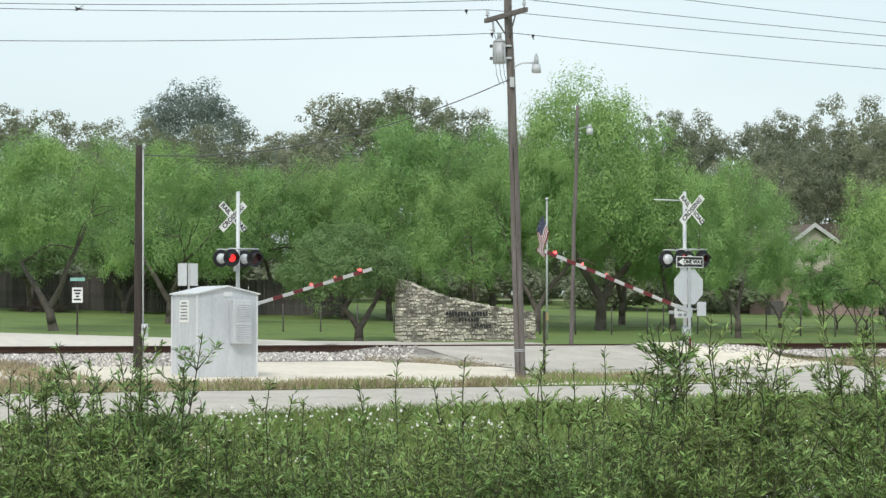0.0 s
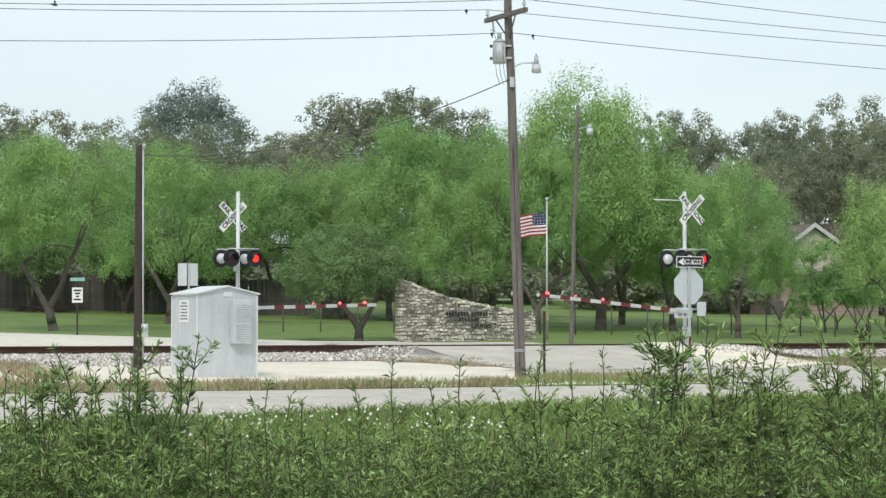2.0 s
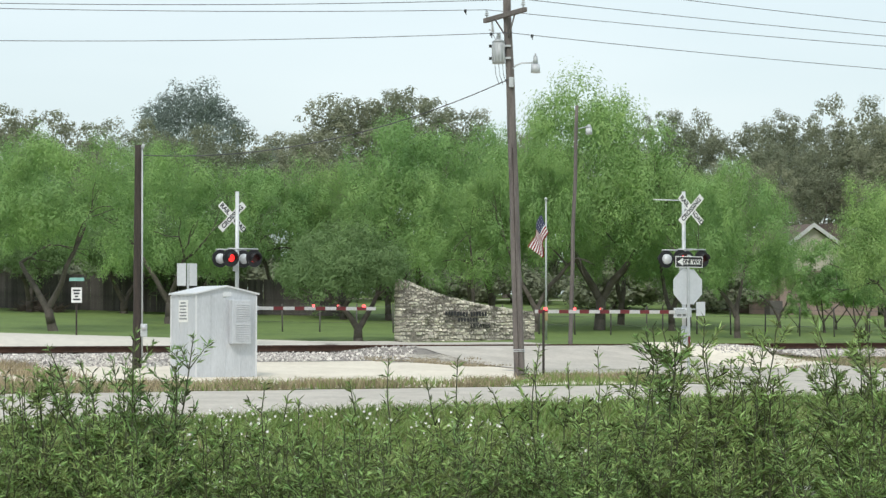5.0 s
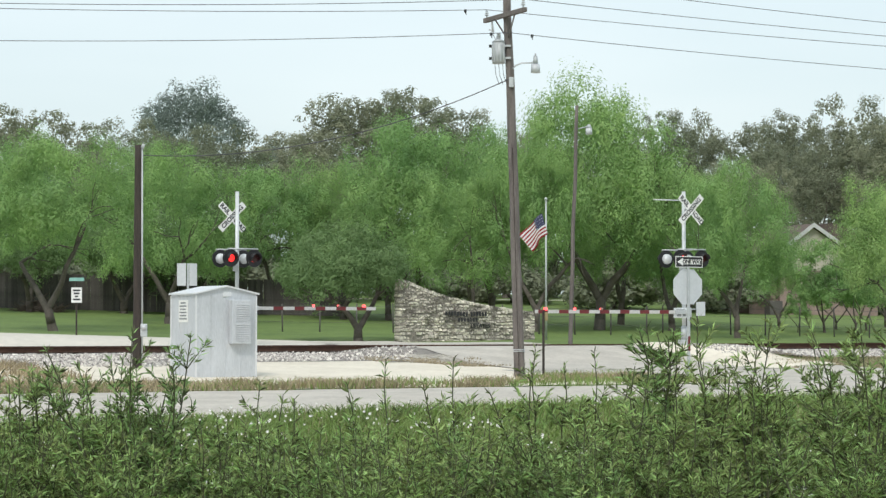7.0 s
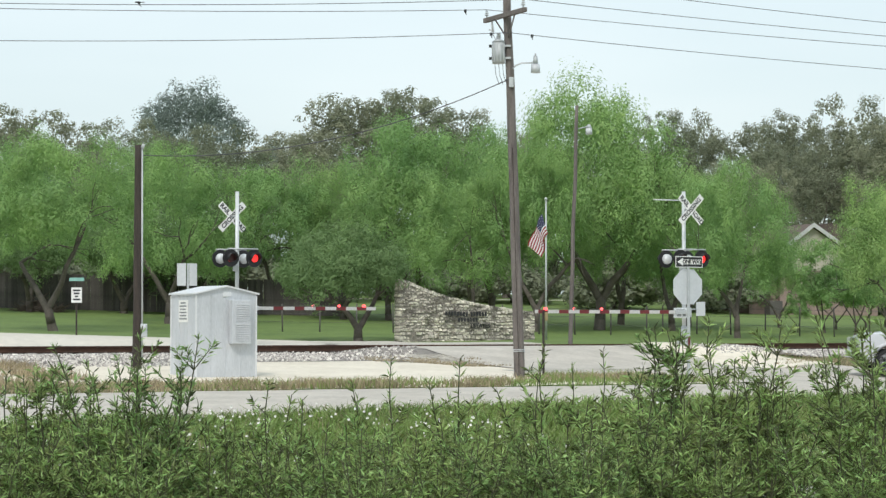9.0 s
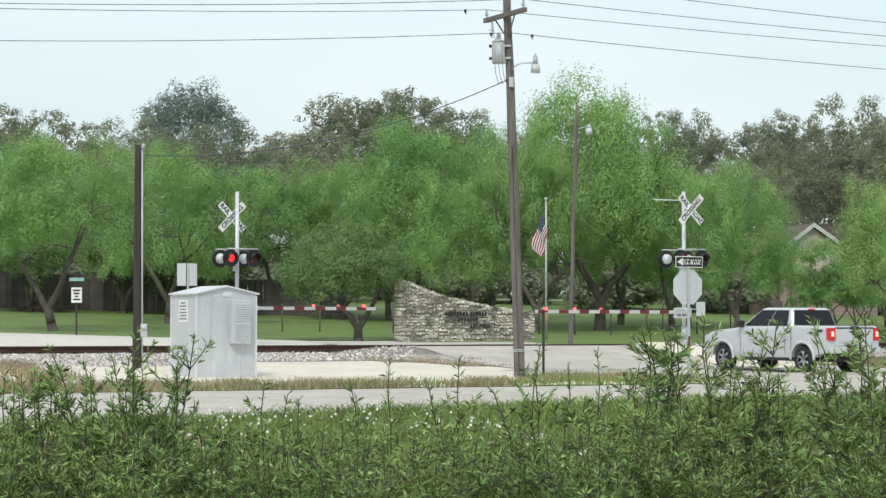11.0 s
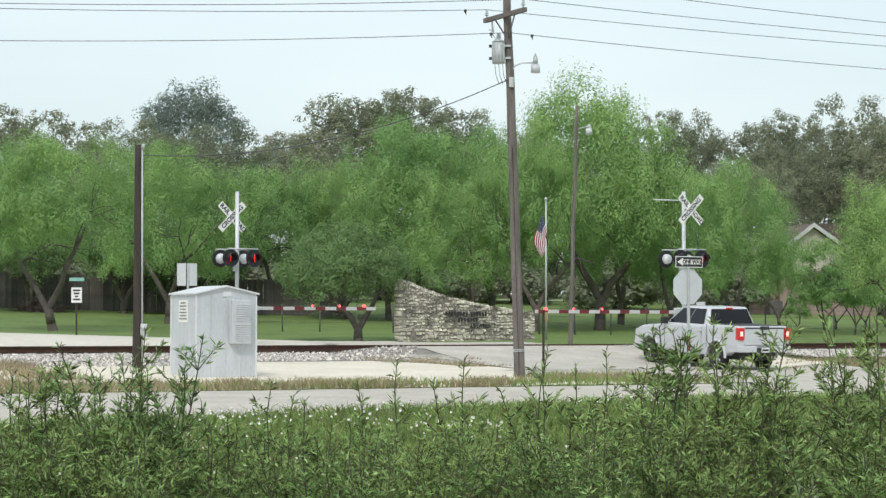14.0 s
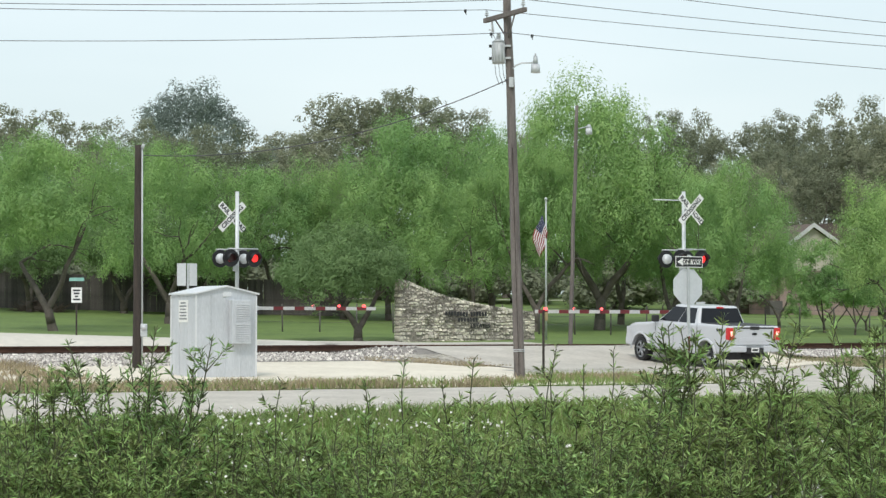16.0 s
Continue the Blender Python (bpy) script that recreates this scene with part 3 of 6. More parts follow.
# ---- railway signal house ----
def signal_house():
    """Gabled aluminium cabin, 1.65 m wide and 1.55 m deep, along the railway's grid."""
    z0 = 1.38
    th = thing("signal_cabin", pose(-6.13, 59.6, z0, 0, 0, 30), "light grey aluminium railway signal cabin with gabled roof", "cabin")
    w, d, h, ap = 1.65, 1.55, 2.19, 2.37
    bm = bmesh.new()
    prism(bm, [(0, 0.06), (w, 0.06), (w, h), (w / 2, ap), (0, h)], 0, d)
    part("body", bm, M_alu, th)
    bm = bmesh.new()
    box(bm, -0.02, -0.02, -0.14, w + 0.02, d + 0.02, 0.06, 0.01)
    part("base", bm, M_galv, th, "grey steel base frame")
    bm = bmesh.new()
    t = 0.035
    prism(bm, [(-0.06, h - 0.013), (w / 2, ap), (w + 0.06, h - 0.013), (w + 0.06, h - 0.013 + t), (w / 2, ap + t), (-0.06, h - 0.013 + t)], -0.07, d + 0.05)
    part("roof", bm, M_alu_roof, th, "pale folded metal roof")
    for k in range(1, 4):
        bm = bmesh.new()
        x = w * k / 4
        box(bm, x - 0.012, -0.014, 0.08, x + 0.012, -0.001, h - 0.03)
        part("seam", bm, M_alu, th)
    for k in range(1, 3):
        bm = bmesh.new()
        y = d * k / 3
        box(bm, -0.014, y - 0.012, 0.08, -0.001, y + 0.012, h - 0.05)
        part("seam", bm, M_alu, th)
    for x, y in ((0, 0), (w, 0), (0, d)):
        bm = bmesh.new()
        box(bm, x - 0.02, y - 0.02, 0.05, x + 0.02, y + 0.02, h - 0.04, 0.006)
        part("corner_trim", bm, M_alu_roof, th)
    vent = part("vent_hood", box(bmesh.new(), 0.89, -0.2, 0.94, 1.42, -0.003, 2.04, 0.015), M_alu, th, "louvred grey ventilation hood")
    for k in range(17):
        bm = bmesh.new()
        z = 1.02 + 0.056 * k
        if k == 8:
            continue
        verts = [(0.99, -0.2, z), (1.38, -0.2, z), (1.38, -0.222, z), (0.99, -0.222, z), (0.99, -0.2, z + 0.034), (1.38, -0.2, z + 0.034)]
        vv = [bm.verts.new(p) for p in verts]
        for f in ((0, 3, 2, 1), (3, 4, 5, 2), (0, 4, 3), (1, 2, 5)):
            bm.faces.new([vv[i] for i in f])
        part("louvre", bm, M_vent, vent)
    # notice on the side wall, its lines not to be read
    sign = part("notice", box(bmesh.new(), -0.02, 0.48, 1.48, -0.006, 1.04, 2.04), M_white, th, "white notice with dark lines")
    for k, wd in enumerate((0.3, 0.42, 0.36, 0.42, 0.4, 0.44)):
        bm = bmesh.new()
        z = 1.97 - 0.08 * k
        box(bm, -0.026, 0.76 - wd / 2, z - 0.022, -0.021, 0.76 + wd / 2, z + 0.016)
        part("text_bar", bm, M_grey_ink, sign)
    part("lifting_plate", box(bmesh.new(), 0.72, -0.03, 2.12, 0.95, -0.002, 2.23, 0.01), M_alu_roof, th)


signal_house()


# ---- level crossing signals ----
def text_on(name, body, size, mat, parent, m, extrude=0.002):
    cu = bpy.data.curves.new(name, 'FONT')
    cu.body, cu.size, cu.extrude, cu.offset, cu.align_x, cu.align_y = body, size, extrude, 0.006, 'CENTER', 'CENTER'
    tmp = new(name, cu)
    me = bpy.data.meshes.new_from_object(tmp.evaluated_get(bpy.context.evaluated_depsgraph_get()))
    bpy.data.objects.remove(tmp)
    me.materials.clear()
    me.materials.append(mat)
    ob = new(name, me)
    ob.matrix_basis = m
    ob.parent = parent
    return ob


def lamp_head(mast, x, y, z, back):
    """A hooded flasher; back: it faces away. Returns the turning reflector of the lamp."""
    head = new("lamp_head")
    head.matrix_basis = pose(x, y, z, 0, 0, 180 if back else 0)
    head.parent = mast
    bm = bmesh.new()
    tube(bm, (0, 0.0, 0), (0, 0.02, 0), 0.29, 0.29, 28)
    part("target_disc", bm, M_black, head, "round black backing disc")
    bm = bmesh.new()
    tube(bm, (0, 0.02, 0), (0, 0.1, 0), 0.17, 0.16, 20)
    dome(bm, (0, 0.1, 0), 0.16, (0, 1, 0), 0.09)
    part("housing", bm, M_silver, head, "silver lamp housing", False)
    bm = bmesh.new()
    # hood: upper half of a sleeve
    n = 16
    rows = []
    for ln, r in ((0.0, 0.165), (-0.26, 0.165), (-0.26, 0.155), (0.0, 0.155)):
        rows.append([bm.verts.new((r * math.cos(a), ln * (1 if math.sin(a) > -0.2 else 0.5), r * math.sin(a))) for a in [-0.5 + (math.pi + 1.0) * i / n for i in range(n + 1)]])
    for a, b in ((0, 1), (1, 2), (2, 3)):
        for i in range(n):
            bm.faces.new((rows[a][i], rows[a][i + 1], rows[b][i + 1], rows[b][i])).smooth = True
    part("hood", bm, M_black, head, "black visor hood")
    bm = bmesh.new()
    for sgn, mt in ((-1, 0), (1, 1)):
        tube(bm, (0, 0.004 * sgn, 0), (0, 0.012 * sgn, 0), 0.128, 0.122, 24, mt)
    lens = part("lens", bm, [M_lamp_lit, M_lamp_dark], head, "turning red lamp disc, one side glowing")
    lens.matrix_basis = pose(0, -0.02, 0)
    return lens


def crossbuck(mast, z, y, tilt=45):
    """Two crossed white blades with the words."""
    for k, (ang, words) in enumerate(((-tilt, ("RAIL", "ROAD")), (tilt, ("CROSSING",)))):
        bm = bmesh.new()
        box(bm, -0.61, -0.006, -0.115, 0.61, 0.006, 0.115)
        b = part("blade", bm, M_white, mast, "white crossbuck blade with black words")
        b.matrix_basis = pose(0, y - 0.014 * k, z, 0, -ang, 0)
        if len(words) == 2:
            text_on("word", words[0], 0.21, M_ink, b, pose(-0.36, -0.009, 0, 90))
            text_on("word", words[1], 0.21, M_ink, b, pose(0.36, -0.009, 0, 90))
        else:
            text_on("word", words[0], 0.21, M_ink, b, pose(0, -0.009, 0, 90))


def gate_arm(mast, length, z, side, lamps, first):
    """A striped arm that turns about its pivot; side is the way it points along x."""
    arm = new("gate_arm")
    arm.parent = mast
    bm = bmesh.new()
    box(bm, min(0.55 * side, length * side), -0.02, -0.055, max(0.55 * side, length * side), 0.02, 0.055, 0.006)
    part("boom", bm, M_boom, arm, "white fibreglass boom")
    for k in range(7):
        a = length - first - k * 0.775
        if a - 0.4 < 0.8:
            break
        bm = bmesh.new()
        box(bm, min(a * side, (a - 0.36) * side), -0.024, -0.057, max(a * side, (a - 0.36) * side), 0.024, 0.057)
        part("stripe", bm, M_red, arm, "red reflective stripe")
    bm = bmesh.new()
    box(bm, min(0.12 * side, 0.62 * side), -0.05, -0.07, max(0.12 * side, 0.62 * side), 0.05, 0.07, 0.01)
    part("arm_clamp", bm, M_galv, arm)
    turning = []
    for k, a in enumerate(lamps):
        bm = bmesh.new()
        tube(bm, (0, 0.03, 0.0), (0, -0.03, 0.0), 0.045, 0.045, 14, 1)
        bulb = bmesh.new()
        if k == 0:
            dome(bulb, (0, -0.03, 0), 0.05, (0, -1, 0), 0.045, mat=0)
            dome(bulb, (0, 0.03, 0), 0.05, (0, 1, 0), 0.045, mat=0)
        else:
            dome(bulb, (0, -0.012, 0), 0.05, (0, -1, 0), 0.05, mat=0)
            dome(bulb, (0, 0.012, 0), 0.05, (0, 1, 0), 0.05, mat=1)
        lamp = part("arm_lamp", bulb, [M_tip_lit, M_tip_dim], arm, "red arm lamp")
        lamp.matrix_basis = pose(a * side, 0, 0.085)
        bm.free()
        turning.append(lamp)
    return arm, turning


def signal_mast(x, y, z, top, buck_z, lamp_z, arm_z, arm_len, side, arm_lamps, label, away):
    """away: the driver's side is turned from us."""
    th = thing("crossing_signal", pose(x, y, z, 0, 0, 30), label, "crossing signal", "crossing signals")
    bm = bmesh.new()
    tube(bm, (0, 0, 0.05), (0, 0, top), 0.065, 0.062, 18)
    tube(bm, (0, 0, top), (0, 0, top + 0.02), 0.07, 0.05, 18)
    part("mast", bm, M_silver, th, "silver steel mast")
    bm = bmesh.new()
    box(bm, -0.17, -0.17, -0.5, 0.17, 0.17, 0.06, 0.03)
    part("footing", bm, M_galv, th, "grey footing")
    bm = bmesh.new()
    tube(bm, (0, 0, 0.06), (0, 0, 0.5), 0.1, 0.1, 16)
    part("mast_base", bm, M_galv, th)
    crossbuck(th, buck_z, 0.40 if away else -0.40)
    bm = bmesh.new()
    tube(bm, (0, 0, buck_z), (0, 0.39 if away else -0.39, buck_z), 0.025, 0.025, 10)
    part("sign_bracket", bm, M_galv, th)
    if not away:
        bm = bmesh.new()
        tube(bm, (0, 0, 4.62), (-1.2, 0, 4.62), 0.02, 0.02, 8)
        part("side_bar", bm, M_silver, th, "thin silver bar")
        bm = bmesh.new()
        box(bm, 0.5, 0.0, arm_z - 0.12, 0.86, 0.02, arm_z + 0.34, 0.004)
        part("side_plate", bm, M_sign_back, th, "plain grey plate")
        bm = bmesh.new()
        tube(bm, (0, 0.01, arm_z + 0.1), (0.55, 0.01, arm_z + 0.1), 0.02, 0.02, 8)
        part("plate_bracket", bm, M_galv, th)
        cover = part("machine_cover", box(bmesh.new(), -0.62, -0.34, arm_z - 0.19, -0.1, -0.27, arm_z + 0.13, 0.015), M_silver, th, "silver gate machine cover with dark marks")
        for za, zb, xa, xb in ((0.03, 0.09, -0.55, -0.2), (-0.14, -0.05, -0.52, -0.36), (-0.14, -0.05, -0.30, -0.18)):
            part("text_bar", box(bmesh.new(), xa, -0.347, arm_z + za, xb, -0.341, arm_z + zb), M_grey_ink, cover)
    bm = bmesh.new()
    tube(bm, (0, -0.46, lamp_z + 0.3), (0, 0.46, lamp_z + 0.3), 0.035, 0.035, 10)
    part("lamp_bracket", bm, M_galv, th)
    for yy in (-0.45, 0.45):
        bm = bmesh.new()
        tube(bm, (-0.55, yy, lamp_z + 0.3), (0.55, yy, lamp_z + 0.3), 0.025, 0.025, 10)
        part("crossarm", bm, M_galv, th)
    bm = bmesh.new()
    box(bm, -0.12, -0.12, lamp_z - 0.42, 0.0, 0.1, lamp_z - 0.2, 0.02)
    part("junction_box", bm, M_galv, th)
    lens = []
    for k, lx in enumerate((-0.42, 0.42)):
        lens.append(lamp_head(th, lx, -0.42, lamp_z, False))
        lens.append(lamp_head(th, lx, 0.42, lamp_z, True))
    bm = bmesh.new()
    box(bm, -0.15, -0.24, arm_z - 0.17, 0.15, 0.24, arm_z + 0.15, 0.03)
    part("gate_mechanism", bm, M_galv, th, "grey gate machine box")
    for yy in (-0.3, 0.3):
        bm = bmesh.new()
        box(bm, -0.05 if side > 0 else -0.42, yy - 0.02, arm_z - 0.05, 0.42 if side > 0 else 0.05, yy + 0.02, arm_z + 0.05, 0.01)
        part("gate_bracket", bm, M_galv, th, "flat steel arm bracket")
    arm, turning = gate_arm(th, arm_len, arm_z, side, arm_lamps, 0.36 if away else 0.1)
    return th, lens, arm, turning


right_signal = signal_mast(7.92, 78.3, 2.27, 4.9, 4.31, 2.7, 0.96, 5.97, -1, (5.58, 4.5, 3.48),
                           "silver crossing signal with crossbuck, red flashers and lowered gate", False)
left_signal = signal_mast(-6.72, 78.3, 2.27, 4.9, 4.1, 2.72, 1.09, 4.97, 1, (4.53, 3.58, 2.63),
                          "silver crossing signal with crossbuck, red flashers and gate behind the cabin", True)


# ---- utility poles, cables ----
def cable(name, pts, r, mat, parent=None, label=""):
    cu = bpy.data.curves.new(name, 'CURVE')
    cu.dimensions, cu.bevel_depth, cu.bevel_resolution = '3D', r, 1
    sp = cu.splines.new('POLY')
    sp.points.add(len(pts) - 1)
    for p, q in zip(sp.points, pts):
        p.co = (*q, 1)
    tmp = new(name, cu)
    me = bpy.data.meshes.new_from_object(tmp.evaluated_get(bpy.context.evaluated_depsgraph_get()))
    bpy.data.objects.remove(tmp)
    me.materials.clear()
    me.materials.append(mat)
    ob = new(name, me)
    if parent:
        ob.parent = parent
    if label:
        ob["label"] = label
    return ob


def pole_shaft(bm, p, q, r0, r1, seed):
    """A slightly crooked wooden shaft."""
    p, q = Vector(p), Vector(q)
    n, seg = 14, 16
    rings = []
    for k in range(n + 1):
        c = p.lerp(q, k / n) + Vector((noise.noise((seed, k * 0.35, 0)), noise.noise((seed, 7, k * 0.35)), 0)) * 0.03
        r = r0 + (r1 - r0) * k / n
        rings.append([bm.verts.new(c + Vector((math.cos(6.2832 * i / seg), math.sin(6.2832 * i / seg), 0)) * r * (1 + 0.05 * noise.noise((i, k, seed)))) for i in range(seg)])
    for a, b in zip(rings, rings[1:]):
        for i in range(seg):
            bm.faces.new((a[i], a[(i + 1) % seg], b[(i + 1) % seg], b[i])).smooth = True
    bm.faces.new(rings[-1])


def insulator(parent, x, y, z):
    bm = bmesh.new()
    tube(bm, (x, y, z), (x, y, z + 0.1), 0.018, 0.018, 8)
    for k in range(3):
        tube(bm, (x, y, z + 0.08 + 0.05 * k), (x, y, z + 0.11 + 0.05 * k), 0.065 - 0.012 * k, 0.03, 12)
    return part("insulator", bm, M_galv, parent, "grey porcelain insulator")


ARM_DIR = Vector((0.40, -0.916, 0))
LINE_DIR = Vector((0.916, 0.40, 0))


def span(name, start, sign, sag, width=50.0, clamp=0.0):
    pts = []
    for k in range(0, 41):
        a = width * k / 40
        z = start[2] - 4 * sag * (a / width) * (1 - a / width)
        p = Vector(start) + LINE_DIR * a * sign
        pts.append((p.x, p.y, z))
    line = tagged(cable(name, pts, 0.009, M_wire), "thin dark overhead power line", "power line", "overhead lines")
    if clamp:
        p = Vector(start) + LINE_DIR * clamp * sign
        z = start[2] - 4 * sag * (clamp / width) * (1 - clamp / width)
        bm = bmesh.new()
        box(bm, p.x - 0.035, p.y - 0.02, z - 0.06, p.x + 0.035, p.y + 0.02, z + 0.02, 0.008)
        tube(bm, (p.x, p.y, z - 0.06), (p.x + 0.02, p.y, z - 0.12), 0.012, 0.012, 8)
        part("line_clamp", bm, M_black, line, "small dark line clamp")
    return line


def utility_pole():
    x0, y0 = 2.03, 62.2
    z0 = ground_z(x0, y0)
    th = thing("utility_pole", pose(x0, y0, z0), "weathered brown wooden utility pole with crossarm and transformer", "utility pole", "poles")
    H = 11.75 - z0
    bm = bmesh.new()
    pole_shaft(bm, (0, 0, -0.3), (-0.34, 0, H), 0.145, 0.10, 3)
    part("shaft", bm, M_pole, th)
    az = 10.86 - z0
    c = Vector((-0.40, -0.16, az))
    bm = bmesh.new()
    box(bm, -1.25, -0.05, -0.06, 1.25, 0.05, 0.06, 0.008)
    arm = part("crossarm", bm, M_pole, th, "weathered wooden crossarm", at=Matrix.Translation(c) @ pose(0, 0, 0, 0, 0, math.degrees(math.atan2(ARM_DIR.y, ARM_DIR.x))))
    for s in (-1, 1):
        e = c + ARM_DIR * 1.12 * s
        insulator(th, e.x, e.y, e.z + 0.05)
        bm = bmesh.new()
        b = c + ARM_DIR * 0.62 * s
        tube(bm, (b.x, b.y, b.z - 0.03), (-0.31, -0.05, az - 0.62), 0.02, 0.02, 8)
        part("brace", bm, M_pole, th)
    # transformer
    tx, ty, tz = -0.56, -0.12, 9.6 - z0
    bm = bmesh.new()
    tube(bm, (tx, ty, tz), (tx, ty, tz + 0.56), 0.165, 0.165, 24)
    tube(bm, (tx, ty, tz + 0.56), (tx, ty, tz + 0.62), 0.175, 0.12, 24)
    tr = part("transformer", bm, M_galv, th, "grey can transformer")
    for k in range(5):
        a = 3.5 + 0.5 * k
        bm = bmesh.new()
        px, py = tx + 0.18 * math.cos(a), ty + 0.18 * math.sin(a)
        box(bm, px - 0.012, py - 0.012, tz + 0.05, px + 0.012, py + 0.012, tz + 0.5)
        part("cooling_fin", bm, M_galv, tr)
    bm = bmesh.new()
    for k in range(4):
        tube(bm, (tx, ty, tz + 0.62 + 0.045 * k), (tx, ty, tz + 0.655 + 0.045 * k), 0.075 - 0.008 * k, 0.05, 12)
    part("bushing", bm, M_galv, tr, "stacked porcelain bushing")
    for dz in (0.12, 0.44):
        bm = bmesh.new()
        box(bm, tx + 0.1, ty - 0.04, tz + dz, -0.24, ty + 0.06, tz + dz + 0.05)
        part("bracket", bm, M_galv, tr)
        bm = bmesh.new()
        box(bm, tx - 0.25, ty - 0.04, tz + dz - 0.02, tx - 0.15, ty + 0.04, tz + dz + 0.05)
        part("terminal", bm, M_black, tr)
    for k in range(3):
        dx = -0.1 + 0.1 * k
        cable("lead", [(tx + dx, ty, tz + 0.02), (tx + dx + 0.03, ty, tz - 0.3), (tx + dx + 0.12, ty, tz - 0.55)], 0.008, M_wire, tr)
    # fused cutout on the arm, with its loop of wire
    e = c + ARM_DIR * -0.8
    bm = bmesh.new()
    tube(bm, (e.x, e.y, e.z - 0.08), (e.x + 0.03, e.y, e.z - 0.34), 0.03, 0.03, 10)
    tube(bm, (e.x - 0.08, e.y, e.z - 0.28), (e.x + 0.06, e.y, e.z - 0.34), 0.02, 0.02, 8)
    part("fuse_cutout", bm, M_vent, th, "pale fused cutout")
    cable("lead", [(e.x, e.y, e.z - 0.34), (e.x + 0.1, e.y, e.z - 0.55), (tx, ty, tz + 0.8)], 0.007, M_wire, th)
    # yard lamp on a bent arm
    lamp = part("lamp_arm", bmesh.new(), M_galv, th)
    pts = [(-0.24, -0.05, 9.43 - z0), (-0.12, -0.08, 9.55 - z0), (0.05, -0.1, 9.62 - z0), (0.28, -0.12, 9.62 - z0)]
    cable("arm_tube", pts, 0.02, M_galv, lamp)
    bm = bmesh.new()
    tube(bm, (0.4, -0.12, 9.58 - z0), (0.4, -0.12, 9.8 - z0), 0.07, 0.05, 14)
    tube(bm, (0.4, -0.12, 9.8 - z0), (0.4, -0.12, 9.87 - z0), 0.025, 0.02, 10)
    tube(bm, (0.28, -0.12, 9.62 - z0), (0.4, -0.12, 9.62 - z0), 0.025, 0.025, 8)
    part("lamp_head", bm, M_galv, lamp)
    bm = bmesh.new()
    tube(bm, (0.4, -0.12, 9.36 - z0), (0.4, -0.12, 9.58 - z0), 0.125, 0.11, 18)
    part("lamp_lens", bm, M_sign_back, lamp, "pale prismatic lens")
    bm = bmesh.new()
    box(bm, -0.29, -0.2, 8.98 - z0, -0.17, -0.1, 9.24 - z0, 0.01)
    part("switch_box", bm, M_galv, th, "small grey box")
    for z in (2.1, 2.14):
        bm = bmesh.new()
        tube(bm, (-0.03, 0, z - z0), (-0.03, 0, z - z0 + 0.02), 0.155, 0.155, 16)
        part("steel_band", bm, M_galv, th)
    cable("ground_wire", [(-0.03, -0.14, 0.0), (-0.12, -0.135, 3.0), (-0.2, -0.13, 6.0)], 0.01, M_pole_dk, th)
    base = Vector((x0, y0, z0))
    ends = {s: base + c + ARM_DIR * 1.12 * s + Vector((0, 0, 0.28)) for s in (-1, 1)}
    span("power_line", ends[1], -1, 1.07)
    span("power_line", ends[-1], -1, 0.86, clamp=0.62)
    span("power_line", ends[1], 1, 0.60)
    span("power_line", ends[-1], 1, 0.50)
    top = base + Vector((-0.34, 0, H + 0.15))
    span("power_line", top, 1, 0.85)
    span("power_line", top, -1, 0.8)
    neut = base + Vector((-0.3, -0.12, 10.41 - z0))
    span("power_line", neut, -1, 1.09, clamp=0.5)
    span("power_line", neut, 1, 0.63, clamp=0.68)


utility_pole()


def dark_pole():
    x0, y0 = -8.16, 64.0
    z0 = ground_z(x0, y0)
    th = thing("service_pole", pose(x0, y0, z0), "short dark tarred wooden service pole with conduit", "utility pole", "poles")
    bm = bmesh.new()
    pole_shaft(bm, (0, 0, -0.3), (0.02, 0, 7.62 - z0), 0.13, 0.10, 9)
    part("shaft", bm, M_pole_dk, th)
    bm = bmesh.new()
    tube(bm, (0.14, -0.06, 0.2), (0.12, -0.05, 5.9), 0.025, 0.025, 10)
    part("conduit", bm, M_galv, th, "pale grey conduit")
    bm = bmesh.new()
    tube(bm, (0.12, -0.05, 5.9), (0.16, -0.05, 6.02), 0.05, 0.04, 10)
    part("weatherhead", bm, M_galv, th)
    bm = bmesh.new()
    box(bm, 0.1, -0.14, 0.85, 0.28, -0.04, 1.2, 0.02)
    meter = part("meter_box", bm, M_galv, th, "grey electric meter box")
    bm = bmesh.new()
    dome(bm, (0.19, -0.14, 1.1), 0.08, (0, -1, 0), 0.08)
    part("meter_glass", bm, M_vent, meter)
    # service drop from the tall pole
    a, b = Vector((1.75, 62.1, 9.2)), Vector((x0 + 0.1, y0, 7.35))
    pts = []
    for k in range(31):
        t = k / 30
        p = a.lerp(b, t)
        pts.append((p.x, p.y, p.z - 4 * 0.62 * t * (1 - t)))
    tagged(cable("service_drop", pts, 0.014, M_wire), "sagging dark service cable between two poles", "cable", "overhead lines")


dark_pole()


